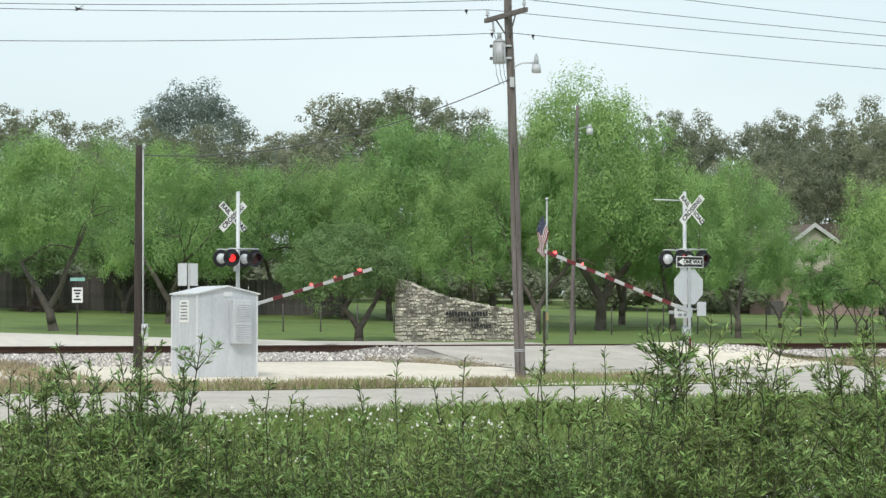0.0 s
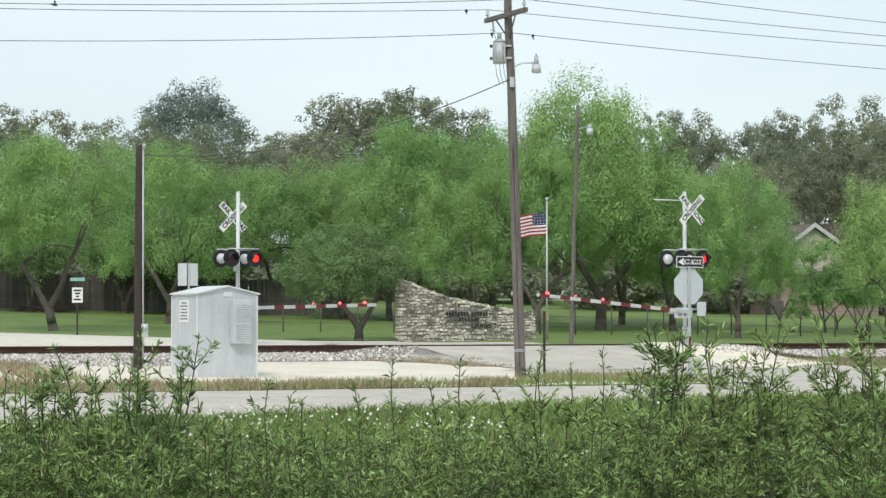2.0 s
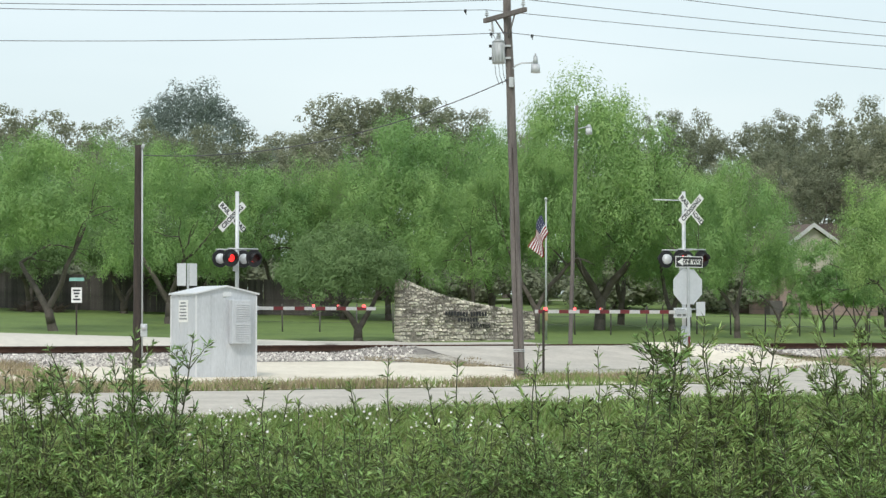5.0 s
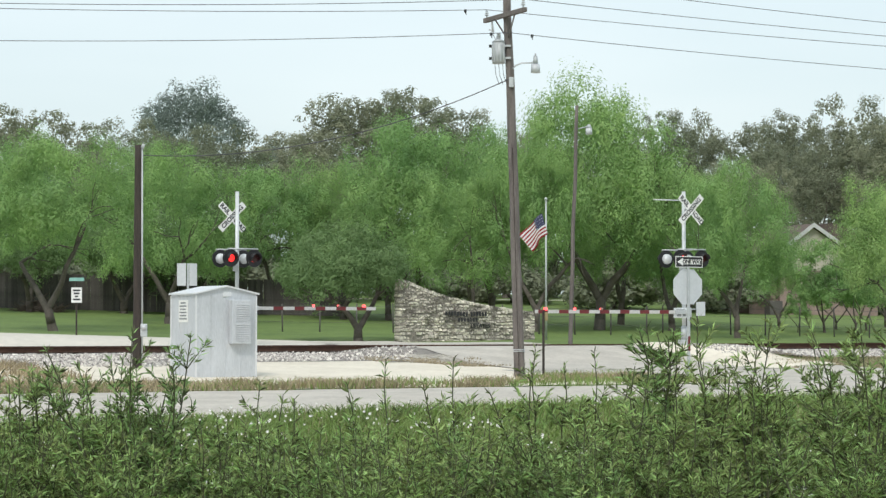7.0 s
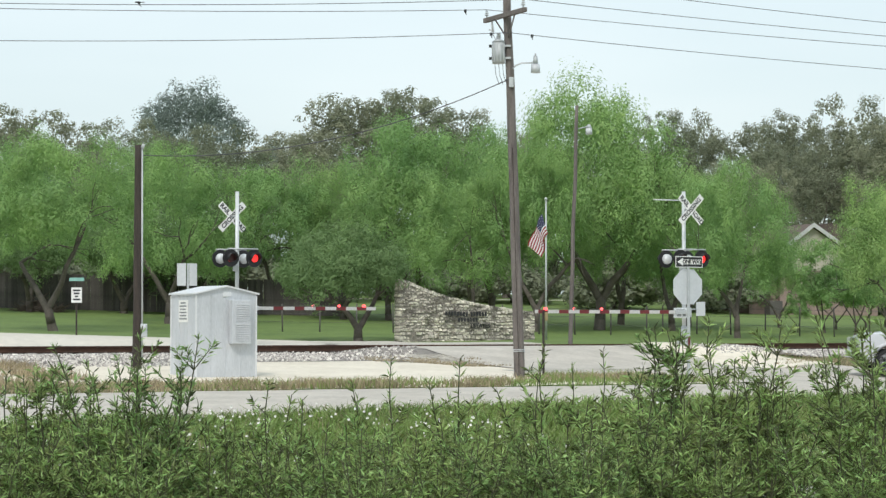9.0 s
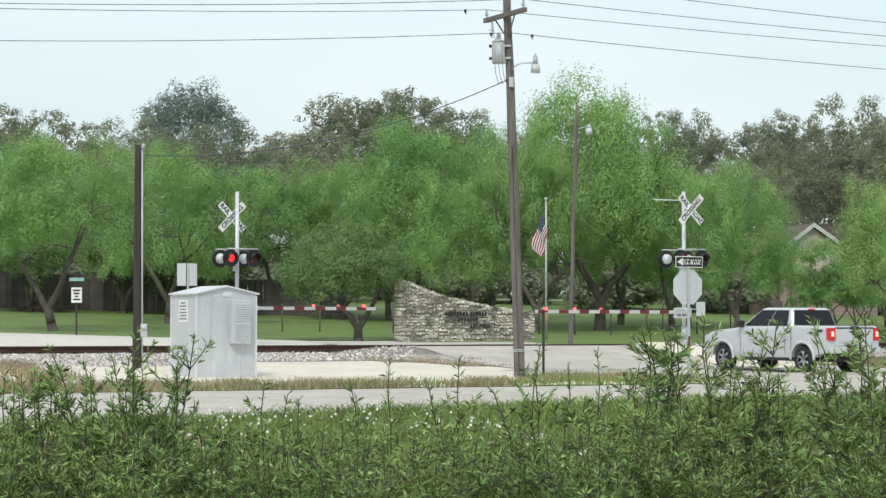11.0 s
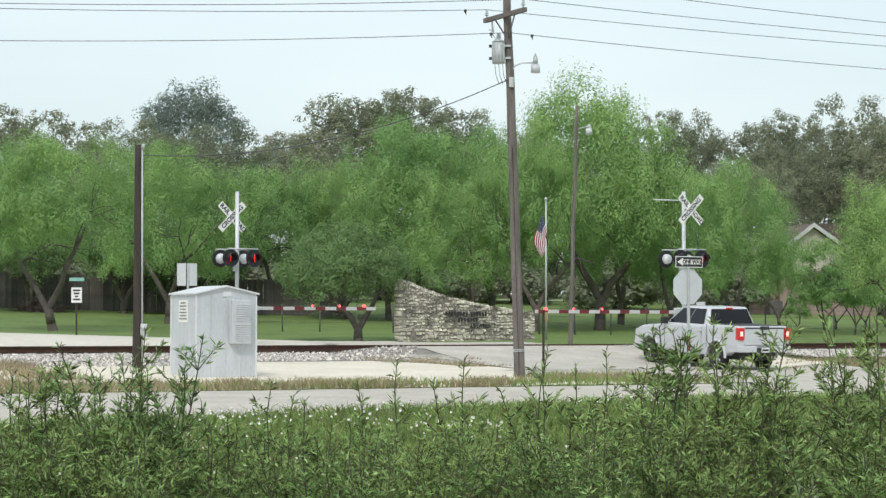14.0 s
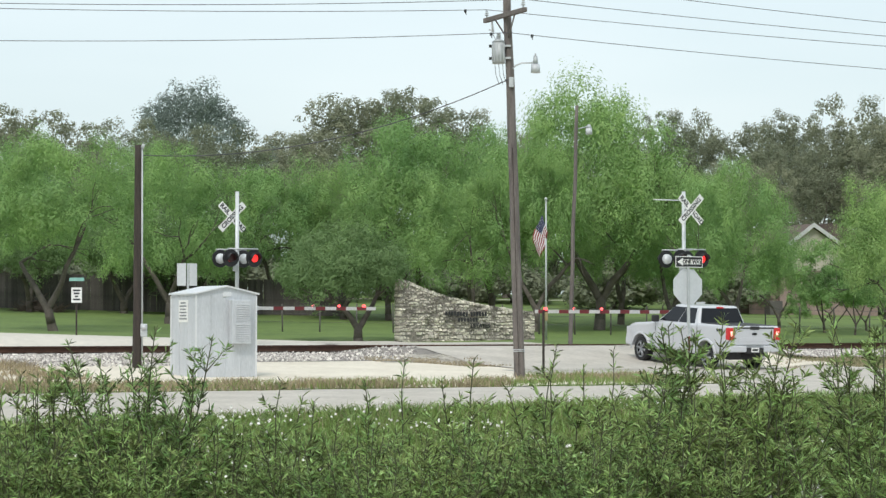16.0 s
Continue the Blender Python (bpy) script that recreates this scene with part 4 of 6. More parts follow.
def park_lamp_pole():
    x0, y0 = 4.52, 84.6
    z0 = ground_z(x0, y0)
    th = thing("yard_light_pole", pose(x0, y0, z0), "brown wooden pole with a small yard light", "utility pole", "poles")
    bm = bmesh.new()
    pole_shaft(bm, (0, 0, -0.3), (0.26, 0, 10.6 - z0), 0.08, 0.06, 15)
    part("shaft", bm, M_pole, th)
    lamp = part("lamp_arm", tube(bmesh.new(), (0.22, 0, 9.75 - z0), (0.62, -0.05, 9.85 - z0), 0.02, 0.02, 8), M_galv, th)
    bm = bmesh.new()
    tube(bm, (0.68, -0.05, 9.78 - z0), (0.68, -0.05, 9.92 - z0), 0.11, 0.05, 14)
    part("lamp_head", bm, M_galv, lamp)
    bm = bmesh.new()
    tube(bm, (0.68, -0.05, 9.57 - z0), (0.68, -0.05, 9.78 - z0), 0.12, 0.11, 16)
    part("lamp_lens", bm, M_sign_back, lamp, "pale prismatic lens")


park_lamp_pole()


# ---- road signs ----
def stop_and_one_way():
    x0, y0 = 6.41, 62.2
    z0 = ground_z(x0, y0)
    th = thing("road_sign", pose(x0, y0, z0, 0, 0, 30), "back of an octagonal sign with a one-way plate on post", "road sign", "road signs")
    bm = bmesh.new()
    box(bm, -0.035, -0.022, -0.3, 0.035, 0.022, 4.62 - z0)
    part("post", bm, M_galv, th, "galvanised steel post")
    bm = bmesh.new()
    oc = [(0.495 * math.cos(math.radians(22.5 + 45 * k)), 3.79 - z0 + 0.495 * math.sin(math.radians(22.5 + 45 * k))) for k in range(8)]
    prism(bm, oc, 0.03, 0.034)
    plate = part("octagon_plate", bm, M_sign_back, th, "bare aluminium back of an octagonal plate")
    bm = bmesh.new()
    box(bm, -0.43, -0.032, 4.29 - z0, 0.43, -0.026, 4.58 - z0)
    ow = part("one_way_plate", bm, M_white, th, "one-way plate with white arrow on black")
    bm = bmesh.new()
    box(bm, -0.41, -0.036, 4.31 - z0, 0.41, -0.033, 4.56 - z0)
    part("black_field", bm, M_black, ow)
    zc = 4.435 - z0
    bm = bmesh.new()
    prism(bm, [(-0.38, zc), (-0.2, zc + 0.1), (-0.2, zc + 0.062), (0.38, zc + 0.062), (0.34, zc), (0.38, zc - 0.062), (-0.2, zc - 0.062), (-0.2, zc - 0.1)], -0.039, -0.037)
    part("arrow", bm, M_white, ow, "white arrow")
    text_on("word", "ONE WAY", 0.13, M_black, ow, pose(0.09, -0.041, zc, 90))
    bm = bmesh.new()
    box(bm, -0.037, -0.028, 2.12 - z0, 0.037, -0.023, 2.5 - z0)
    part("reflector_strip", bm, M_red, th, "red reflective strip")


stop_and_one_way()


def plain_sign(x, y, w, z1, z2, turn, label, mat, bars, blade=None, post=None):
    z0 = ground_z(x, y)
    th = thing("road_sign", pose(x, y, z0, 0, 0, turn), label, "road sign", "road signs")
    bm = bmesh.new()
    box(bm, -0.03, -0.02, -0.2, 0.03, 0.02, (blade or z2) - z0)
    part("post", bm, post or M_galv, th)
    bm = bmesh.new()
    box(bm, -w / 2, -0.028, z1 - z0, w / 2, -0.022, z2 - z0)
    pl = part("plate", bm, mat, th)
    n = len(bars)
    for k, f in enumerate(bars):
        h = (z2 - z1) / (n + 1)
        z = z2 - h * (k + 0.95)
        bm = bmesh.new()
        box(bm, -w * f / 2, -0.033, z - h * 0.28 - z0, w * f / 2, -0.029, z + h * 0.28 - z0)
        part("text_bar", bm, M_ink, pl)
    if blade:
        bm = bmesh.new()
        box(bm, -0.25, -0.012, blade - z0, 0.25, 0.012, blade + 0.12 - z0)
        part("street_name_blade", bm, M_teal, th, "teal street name blade")
    return th


# park sign behind the rails, sign back beside the cabin, bare post at the lot
plain_sign(-12.54, 82, 0.36, 3.58, 4.1, 10, "small white road sign under a teal street blade", M_white, (0.7, 0.5, 0.3, 0.7), 4.32, M_pole_dk)
sb = plain_sign(-7.02, 66, 0.26, 3.88, 4.5, 12, "grey backs of two angled road signs on a post", M_sign_back, ())
bm = bmesh.new()
box(bm, 0.03, -0.03, 3.88 - ground_z(-7.02, 66), 0.27, -0.022, 4.5 - ground_z(-7.02, 66))
part("plate", bm, M_sign_back, sb, "", at=pose(0, 0.0, 0, 0, 0, 25))
for _o in [o for o in sb.children if o.name.startswith("plate")][:1]:
    _o.matrix_basis = pose(-0.17, 0, 0, 0, 0, -25)


def bare_post():
    x0, y0 = 2.65, 62.6
    z0 = ground_z(x0, y0)
    th = thing("sign_post", pose(x0, y0, z0, 0, 0, 110), "dark green steel post with a yellow tag, edge on", "post")
    bm = bmesh.new()
    box(bm, -0.03, -0.025, -0.2, 0.03, 0.025, 1.75, 0.005)
    part("post", bm, M_pole_dk, th)
    bm = bmesh.new()
    box(bm, -0.05, -0.11, 1.5, 0.05, -0.03, 1.72, 0.01)
    part("tag", bm, M_yellow, th, "yellowish tag")


bare_post()


# ---- flag and pole ----
def flag_strips():
    x0, y0 = 4.0, 92.0
    z0 = ground_z(x0, y0)
    th = thing("flagpole", pose(x0, y0, z0), "thin silver flagpole flying a small striped flag", "flagpole")
    bm = bmesh.new()
    tube(bm, (0, 0, -0.1), (0, 0, 7.62 - z0), 0.045, 0.028, 12)
    part("pole", bm, M_galv, th)
    bm = bmesh.new()
    dome(bm, (0, 0, 7.68 - z0), 0.06, (0, 0, 1), 0.06, 12)
    dome(bm, (0, 0, 7.68 - z0), 0.06, (0, 0, -1), 0.06, 12)
    part("finial", bm, M_silver, th, "round finial ball")
    strips = []
    n, length, height = 10, 1.40, 0.86
    for k in range(n):
        bm = bmesh.new()
        w = length / n * 1.12
        for j in range(13):
            za, zb = height / 2 - height * (j + 1) / 13, height / 2 - height * j / 13
            blue = k < 4 and j < 7
            mt = 2 if blue else (0 if j % 2 == 0 else 1)
            box(bm, 0, -0.004, za, w, 0.004, zb, mat=mt)
        if k < 4:
            for j in range(4):
                for side in (-0.0055, 0.0045):
                    zc = height / 2 - height * 7 / 13 * (j + 0.5) / 4
                    box(bm, w * 0.4, side, zc - 0.013, w * 0.6, side + 0.001, zc + 0.013, mat=1)
        strips.append(part("flag_panel", bm, [M_flag_red, M_flag_white, M_flag_blue], th, "red, white and blue flag cloth"))
    return th, strips, z0


flagpole = flag_strips()


# ---- far house, fences, brush ----
def house():
    x0, y0 = 20.2, 134.0
    z0 = ground_z(x0, y0) - 0.1
    th = thing("house", pose(x0, y0, z0, 0, 0, 18), "cream gabled house with pink brick wall and brown roof", "house")
    th.scale = (1, 1, 1.22)
    part("brick_wall", box(bmesh.new(), -1.5, -0.2, 0, 4.6, 7, 2.1), M_brick, th, "pinkish brick wall")
    part("brick_wing", box(bmesh.new(), -3.3, 0.0, 0, -1.5, 6.5, 1.5), M_brick, th, "low pinkish brick wing")
    bm = bmesh.new()
    prism(bm, [(-3.5, 1.46), (-1.5, 1.62), (-1.5, 1.74), (-3.5, 1.56)], -0.25, 6.7)
    part("wing_roof", bm, M_roof, th)
    bm = bmesh.new()
    prism(bm, [(-1.5, 2.1), (2.9, 2.1), (2.9, 2.9), (0.55, 4.1), (-1.5, 2.95)], -0.1, 7)
    part("gable_wall", bm, M_siding, th, "cream siding gable")
    bm = bmesh.new()
    prism(bm, [(-1.9, 2.72), (0.55, 4.12), (3.3, 2.7), (3.3, 2.82), (0.55, 4.26), (-1.9, 2.84)], -0.35, 7.2)
    part("roof", bm, M_roof, th, "brown shingle roof")
    bm = bmesh.new()
    prism(bm, [(2.4, 3.4), (6.5, 3.4), (6.5, 3.5), (2.4, 4.35)], 1.0, 7.2)
    part("side_roof", bm, M_roof, th)
    for s, a, b in ((0, (-1.95, 2.66), (0.55, 4.1)), (1, (0.55, 4.1), (3.35, 2.64))):
        bm = bmesh.new()
        prism(bm, [a, b, (b[0], b[1] + 0.2), (a[0], a[1] + 0.2)], -0.42, -0.36)
        part("fascia", bm, M_boom, th, "off-white bargeboard")
    bm = bmesh.new()
    box(bm, -2.5, -1.0, 0.0, -1.7, -0.3, 0.85, 0.03)
    tagged(part("air_conditioner", bm, M_fence, None), "dark grey outdoor air conditioner beside a brick wall", "air conditioner").matrix_basis = pose(x0, y0, z0, 0, 0, 18)


house()


def wire_fence(name, x0, y0, x1, y1, n, h, label):
    th = thing(name, pose(0, 0, 0), label, "fence", "park fences")
    tops = []
    for k in range(n + 1):
        x, y = x0 + (x1 - x0) * k / n, y0 + (y1 - y0) * k / n
        z = ground_z(x, y)
        bm = bmesh.new()
        tube(bm, (x, y, z - 0.2), (x + 0.03 * math.sin(k * 2.3), y, z + h * (1 + 0.06 * math.sin(k * 1.7))), 0.032, 0.028, 8)
        part("post", bm, M_fence, th)
        tops.append((x, y, z))
    for f in (0.35, 0.65, 0.93):
        cable("wire", [(x, y, z + h * f) for x, y, z in tops], 0.006, M_wire, th)


sheet("far_road", M_asphalt, 62, 110, 120.2, 121.0, 2.0, 0.8, 0.05, 0.2, 11, "pale far road beyond the lawn", "road")
wire_fence("wire_fence", -9.5, 97, 8.5, 99.5, 12, 1.15, "low wire fence with dark posts across the lawn")
wire_fence("wire_fence", 9.5, 103, 21, 101, 8, 1.2, "wire fence with dark posts before a far garden")


def board_fence():
    th = thing("board_fence", pose(0, 0, 0), "old dark wooden board fence behind the trees", "fence")
    me = None
    for k in range(150):
        x, y = -27.0 + 0.15 * k, 114 + 0.01 * k
        z = ground_z(x, y)
        if me is None:
            me = finish("board", box(bmesh.new(), -0.0735, -0.012, 0, 0.0735, 0.012, 1.75), M_fence)
        ob = new("board", me)
        ob.matrix_basis = pose(x, y, z - 0.05 + random.uniform(-0.03, 0.03), 0, random.uniform(-0.6, 0.6), 0)
        ob.parent = th
    for f in (0.4, 1.3):
        bm = bmesh.new()
        z = ground_z(-16, 114.7)
        box(bm, -27.1, 115.55, z + f, -4.6, 115.61, z + f + 0.1)
        part("rail", bm, M_fence, th)


board_fence()


def brush_pile():
    rng = random.Random(8)
    x0, y0 = -18.85, 112
    th = thing("brush_pile", pose(x0, y0, ground_z(x0, y0)), "pile of dead grey branches on the lawn", "brush pile")
    bm = bmesh.new()
    for k in range(260):
        a, r = rng.uniform(0, 6.28), rng.uniform(0, 1) ** 0.5
        p = Vector((math.cos(a) * r * 1.1, math.sin(a) * r * 0.8, (1 - r) * rng.uniform(0, 0.9)))
        d = Vector((rng.uniform(-1, 1), rng.uniform(-1, 1), rng.uniform(-0.2, 0.6))).normalized() * rng.uniform(0.3, 0.8)
        tube(bm, p, p + d, 0.025, 0.008, 5, caps=False)
    part("brushwood", bm, M_brush, th)


brush_pile()


# ---- dry-stone entrance wall ----
def stone_wall():
    x0, y0 = -1.59, 89.1
    z0 = 2.18
    th = thing("stone_wall", pose(x0, y0, z0, 0, 0, 30), "pale limestone entrance wall with curved sloping top", "wall")
    L = 5.97

    def top(x):
        return lerp_table(x / L, [(0, 2.28), (0.06, 2.23), (0.15, 2.0), (0.25, 1.8), (0.37, 1.61), (0.5, 1.46), (0.75, 1.22), (1.0, 1.07)])
    n = 40
    bm = bmesh.new()
    prism(bm, [(0.03, 0)] + [(L - 0.03, 0)] + [(0.03 + (L - 0.06) * (n - k) / n, top(0.03 + (L - 0.06) * (n - k) / n) - 0.05) for k in range(n + 1)], 0.03, 0.42)
    part("core", bm, M_mortar, th, "dark mortar core")
    rng = random.Random(4)
    shapes = []
    for k in range(10):
        bm = bmesh.new()
        box(bm, -0.5, -0.5, -0.5, 0.5, 0.5, 0.5)
        bmesh.ops.bevel(bm, geom=list(bm.edges), offset=0.09, segments=1, affect='EDGES')
        for v in bm.verts:
            v.co += Vector((rng.uniform(-0.05, 0.05), rng.uniform(-0.08, 0.08), rng.uniform(-0.05, 0.05)))
        shapes.append(finish("stone", bm, M_stone))
    z = 0.0
    while z < 2.3:
        h = rng.uniform(0.095, 0.165)
        x = rng.uniform(-0.1, 0.0)
        while x < L:
            w = rng.uniform(0.12, 0.33)
            xc = min(max(x + w / 2, w / 2), L - w / 2)
            t = top(xc)
            if z + h * 0.5 < t:
                hh = min(h, t - z + 0.05)
                ob = new("stone", rng.choice(shapes))
                ob.parent = th
                ob.matrix_basis = Matrix.LocRotScale((xc, 0.225, z + hh / 2 + rng.uniform(-0.025, 0.025)), Euler((rng.uniform(-0.06, 0.06), rng.uniform(-0.08, 0.08), rng.uniform(-0.02, 0.02) + (math.pi if rng.random() < 0.5 else 0))), (w - 0.02, 0.46 + rng.uniform(-0.05, 0.05), hh * rng.uniform(0.72, 1.05) - 0.012))
            x += w
        z += h
    x = 0.0
    while x < L - 0.1:
        w = rng.uniform(0.16, 0.32)
        slope = math.atan2(top(x + w) - top(x), w)
        ob = new("coping_stone", rng.choice(shapes))
        ob.parent = th
        ob.matrix_basis = Matrix.LocRotScale((x + w / 2, 0.225, top(x + w / 2) + 0.02), Euler((0, -slope + rng.uniform(-0.15, 0.15), 0)), (w, 0.48, rng.uniform(0.1, 0.17)))
        x += w
    # dark lettering too worn to read
    for xa, xb, zz, hh in ((1.95, 2.4, 1.08, 0.15), (2.46, 2.95, 1.06, 0.17), (3.05, 3.72, 1.06, 0.17), (2.5, 2.8, 0.84, 0.14), (2.9, 3.3, 0.84, 0.14)):
        bm = bmesh.new()
        x = xa
        while x < xb:
            box(bm, x, -0.075, zz - hh / 2, x + 0.075, -0.045, zz + hh / 2)
            x += 0.125
        part("text_bar", bm, M_ink, th, "dark worn letters")
    text_on("word", "ESTATES", 0.23, M_ink, th, pose(3.48, -0.06, 0.61, 90), 0.012)


stone_wall()


# ---- vehicles ----
def wheel(parent, x, y, r, width, side):
    """A wheel that turns about its own axis; side is +1 on the left."""
    w = new("wheel")
    w.matrix_basis = pose(x, y, r)
    w.parent = parent
    bm = bmesh.new()
    seg = 28
    prof = [(-0.5, 0.68), (-0.5, 0.93), (-0.36, 1.0), (0.36, 1.0), (0.5, 0.93), (0.5, 0.68)]
    rings = []
    for py, pr in prof:
        rings.append([bm.verts.new((pr * r * math.cos(6.2832 * i / seg), py * width, pr * r * math.sin(6.2832 * i / seg))) for i in range(seg)])
    for a, b in zip(rings, rings[1:]):
        for i in range(seg):
            bm.faces.new((a[i], a[(i + 1) % seg], b[(i + 1) % seg], b[i]))
    part("tyre", bm, M_tyre, w, "black rubber tyre")
    bm = bmesh.new()
    yo = side * width * 0.36
    tube(bm, (0, -width * 0.4 * side, 0), (0, yo * 0.3, 0), r * 0.68, r * 0.68, 24, 1)
    tube(bm, (0, yo * 0.3, 0), (0, yo + side * 0.02, 0), r * 0.17, r * 0.14, 14, 0)
    for k in range(6):
        a = 6.2832 * k / 6
        p = Vector((math.cos(a) * r * 0.1, yo, math.sin(a) * r * 0.1))
        q = Vector((math.cos(a) * r * 0.67, yo, math.sin(a) * r * 0.67))
        tube(bm, p, q, r * 0.085, r * 0.11, 6, 0)
    ring_in, ring_out = [], []
    for i in range(24):
        a = 6.2832 * i / 24
        ring_in.append(bm.verts.new((math.cos(a) * r * 0.61, yo, math.sin(a) * r * 0.61)))
        ring_out.append(bm.verts.new((math.cos(a) * r * 0.7, yo + side * 0.015, math.sin(a) * r * 0.7)))
    for i in range(24):
        bm.faces.new((ring_in[i], ring_in[(i + 1) % 24], ring_out[(i + 1) % 24], ring_out[i]))
    part("rim", bm, [M_rim, M_trim], w, "spoked alloy rim")
    return w


def arch(xc, r, z, n=12):
    """Points of a wheel arch, from front to back along the sill."""
    a0 = math.asin(min(1, max(-1, (z - 0.40) / r)))
    return [(xc + r * math.cos(a), 0.40 + r * math.sin(a)) for a in [a0 + (math.pi - 2 * a0) * k / n for k in range(n + 1)]]


def body_shell(bm, outline, half, bevel, tuck):
    """A closed body drawn across the width, with rounded shoulders."""
    fs = prism(bm, outline, -half, half)
    bm.normal_update()
    rim = [e for f in fs[:2] for e in f.edges if min(v.co.z for v in e.verts) > 0.86]
    bmesh.ops.bevel(bm, geom=rim, offset=bevel, segments=3, affect='EDGES', profile=0.6)
    for v in bm.verts:
        if v.co.z < 0.8:
            v.co.y *= 1 - tuck * (0.8 - v.co.z)


def quad_panel(bm, q, u0, u1, v0, v1, off, round_=0.0, mat=0):
    """A thin slab on the face q = (bottom a, bottom b, top b, top a)."""
    a, b, c, d = [Vector(p) for p in q]
    n = (b - a).cross(d - a).normalized()

    def at(u, v):
        return a.lerp(b, u).lerp(d.lerp(c, u), v)
    lo = [at(u0, v0), at(u1, v0), at(u1, v1), at(u0, v1)]
    va = [bm.verts.new(p + n * off) for p in lo]
    vb = [bm.verts.new(p - n * 0.01) for p in lo]
    fs = [bm.faces.new(va)] + [bm.faces.new((va[(i + 1) % 4], va[i], vb[i], vb[(i + 1) % 4])) for i in range(4)]
    for f in fs:
        f.material_index = mat


def cabin(bm, low, high, bevel):
    """A glasshouse: low and high are (x0, x1, half width, z)."""
    pts = []
    for x0, x1, h, z in (low, high):
        pts += [(x0, -h, z), (x1, -h, z), (x1, h, z), (x0, h, z)]
    v = [bm.verts.new(p) for p in pts]
    for f in ((3, 2, 1, 0), (4, 5, 6, 7), (0, 1, 5, 4), (1, 2, 6, 5), (2, 3, 7, 6), (3, 0, 4, 7)):
        bm.faces.new([v[i] for i in f])
    es = [e for e in bm.edges if max(p.co.z for p in e.verts) > low[3] + 0.1]
    bmesh.ops.bevel(bm, geom=es, offset=bevel, segments=3, affect='EDGES', profile=0.5)
    right = (pts[0], pts[1], pts[5], pts[4])
    front = (pts[1], pts[2], pts[6], pts[5])
    left = (pts[2], pts[3], pts[7], pts[6])
    rear = (pts[3], pts[0], pts[4], pts[7])
    return right, front, left, rear


def pickup(label, paint, group):
    """Crew-cab pickup, 5.85 m long, heading along +x."""
    th = thing("pickup_truck", Matrix.Identity(4), label, "pickup truck", group)
    fx, rx = 2.02, -1.72
    out = [(-2.86, 0.62)] + [(-2.9, 0.80), (-2.9, 1.36), (-2.86, 1.42), (-1.2, 1.42), (-1.18, 1.385), (1.2, 1.36), (1.5, 1.32), (2.45, 1.24), (2.72, 1.16), (2.86, 1.0), (2.9, 0.72), (2.84, 0.5), (2.55, 0.47)]
    out += arch(fx, 0.50, 0.47) + [(1.3, 0.44), (-1.1, 0.44)] + arch(rx, 0.50, 0.47) + [(-2.35, 0.56)]
    bm = bmesh.new()
    body_shell(bm, out, 0.985, 0.10, 0.14)
    body = part("body", bm, paint, th, "", True)
    body.data.polygons.foreach_set("use_smooth", [False] * len(body.data.polygons))
    bm = bmesh.new()
    faces = cabin(bm, (-1.20, 1.22, 0.93, 1.36), (-1.0, 0.36, 0.74, 1.95), 0.10)
    part("cab", bm, paint, th)
    right, front, left, rear = faces
    for nm, q, r in (("side_window", right, (0.09, 0.475, 0.06, 0.87)), ("side_window", right, (0.49, 0.93, 0.05, 0.87)),
                     ("side_window", left, (0.07, 0.51, 0.05, 0.87)), ("side_window", left, (0.525, 0.91, 0.06, 0.87)),
                     ("windscreen", front, (0.05, 0.95, 0.06, 0.92)), ("rear_window", rear, (0.05, 0.95, 0.10, 0.88))):
        bm = bmesh.new()
        quad_panel(bm, q, *r, 0.006)
        part(nm, bm, M_glass_dk, th, "dark tinted glass")
    bm = bmesh.new()
    box(bm, -1.06, -0.12, 1.875, -1.0, 0.12, 1.925, 0.01)
    part("high_brake_lamp", bm, M_brake, th, "lit high brake lamp")
    part("bed_cover", box(bmesh.new(), -2.84, -0.86, 1.415, -1.24, 0.86, 1.432), M_trim, th, "black bed cover")
    # rear end
    gate = part("tailgate", box(bmesh.new(), -2.935, -0.74, 0.82, -2.89, 0.74, 1.40, 0.02), paint, th)
    part("gate_recess", box(bmesh.new(), -2.941, -0.60, 0.93, -2.934, 0.60, 1.05, 0.003), paint, gate)
    part("spoiler", box(bmesh.new(), -2.945, -0.74, 1.335, -2.92, 0.74, 1.375), M_trim, gate, "dark spoiler line")
    part("gate_handle", box(bmesh.new(), -2.955, -0.17, 1.30, -2.93, 0.17, 1.41, 0.01), M_trim, gate, "black handle")
    bm = bmesh.new()
    tube(bm, (-2.95, 0, 1.17), (-2.93, 0, 1.17), 0.1, 0.1, 20)
    for v in bm.verts:
        v.co.z = 1.17 + (v.co.z - 1.17) * 0.42
    part("emblem", bm, M_trim, gate, "dark oval emblem")
    for s in (-1, 1):
        bm = bmesh.new()
        box(bm, -2.945, min(s * 0.76, s * 0.995), 0.98, -2.78, max(s * 0.76, s * 0.995), 1.36, 0.02)
        lamp = part("tail_lamp", bm, M_brake, th, "lit red tail lamp")
        bm = bmesh.new()
        box(bm, -2.957, min(s * 0.83, s * 0.92), 1.10, -2.943, max(s * 0.83, s * 0.92), 1.25, 0.012)
        part("lamp_core", bm, M_brake_core, lamp, "glowing lamp core")
        bm = bmesh.new()
        box(bm, -3.02, min(s * 0.33, s * 0.97), 0.60, -2.85, max(s * 0.33, s * 0.97), 0.80, 0.03)
        part("bumper_corner", bm, paint if paint is M_truck else M_chrome, th)
    part("bumper_step", box(bmesh.new(), -3.0, -0.34, 0.56, -2.85, 0.34, 0.74, 0.02), M_trim, th, "black bumper step")
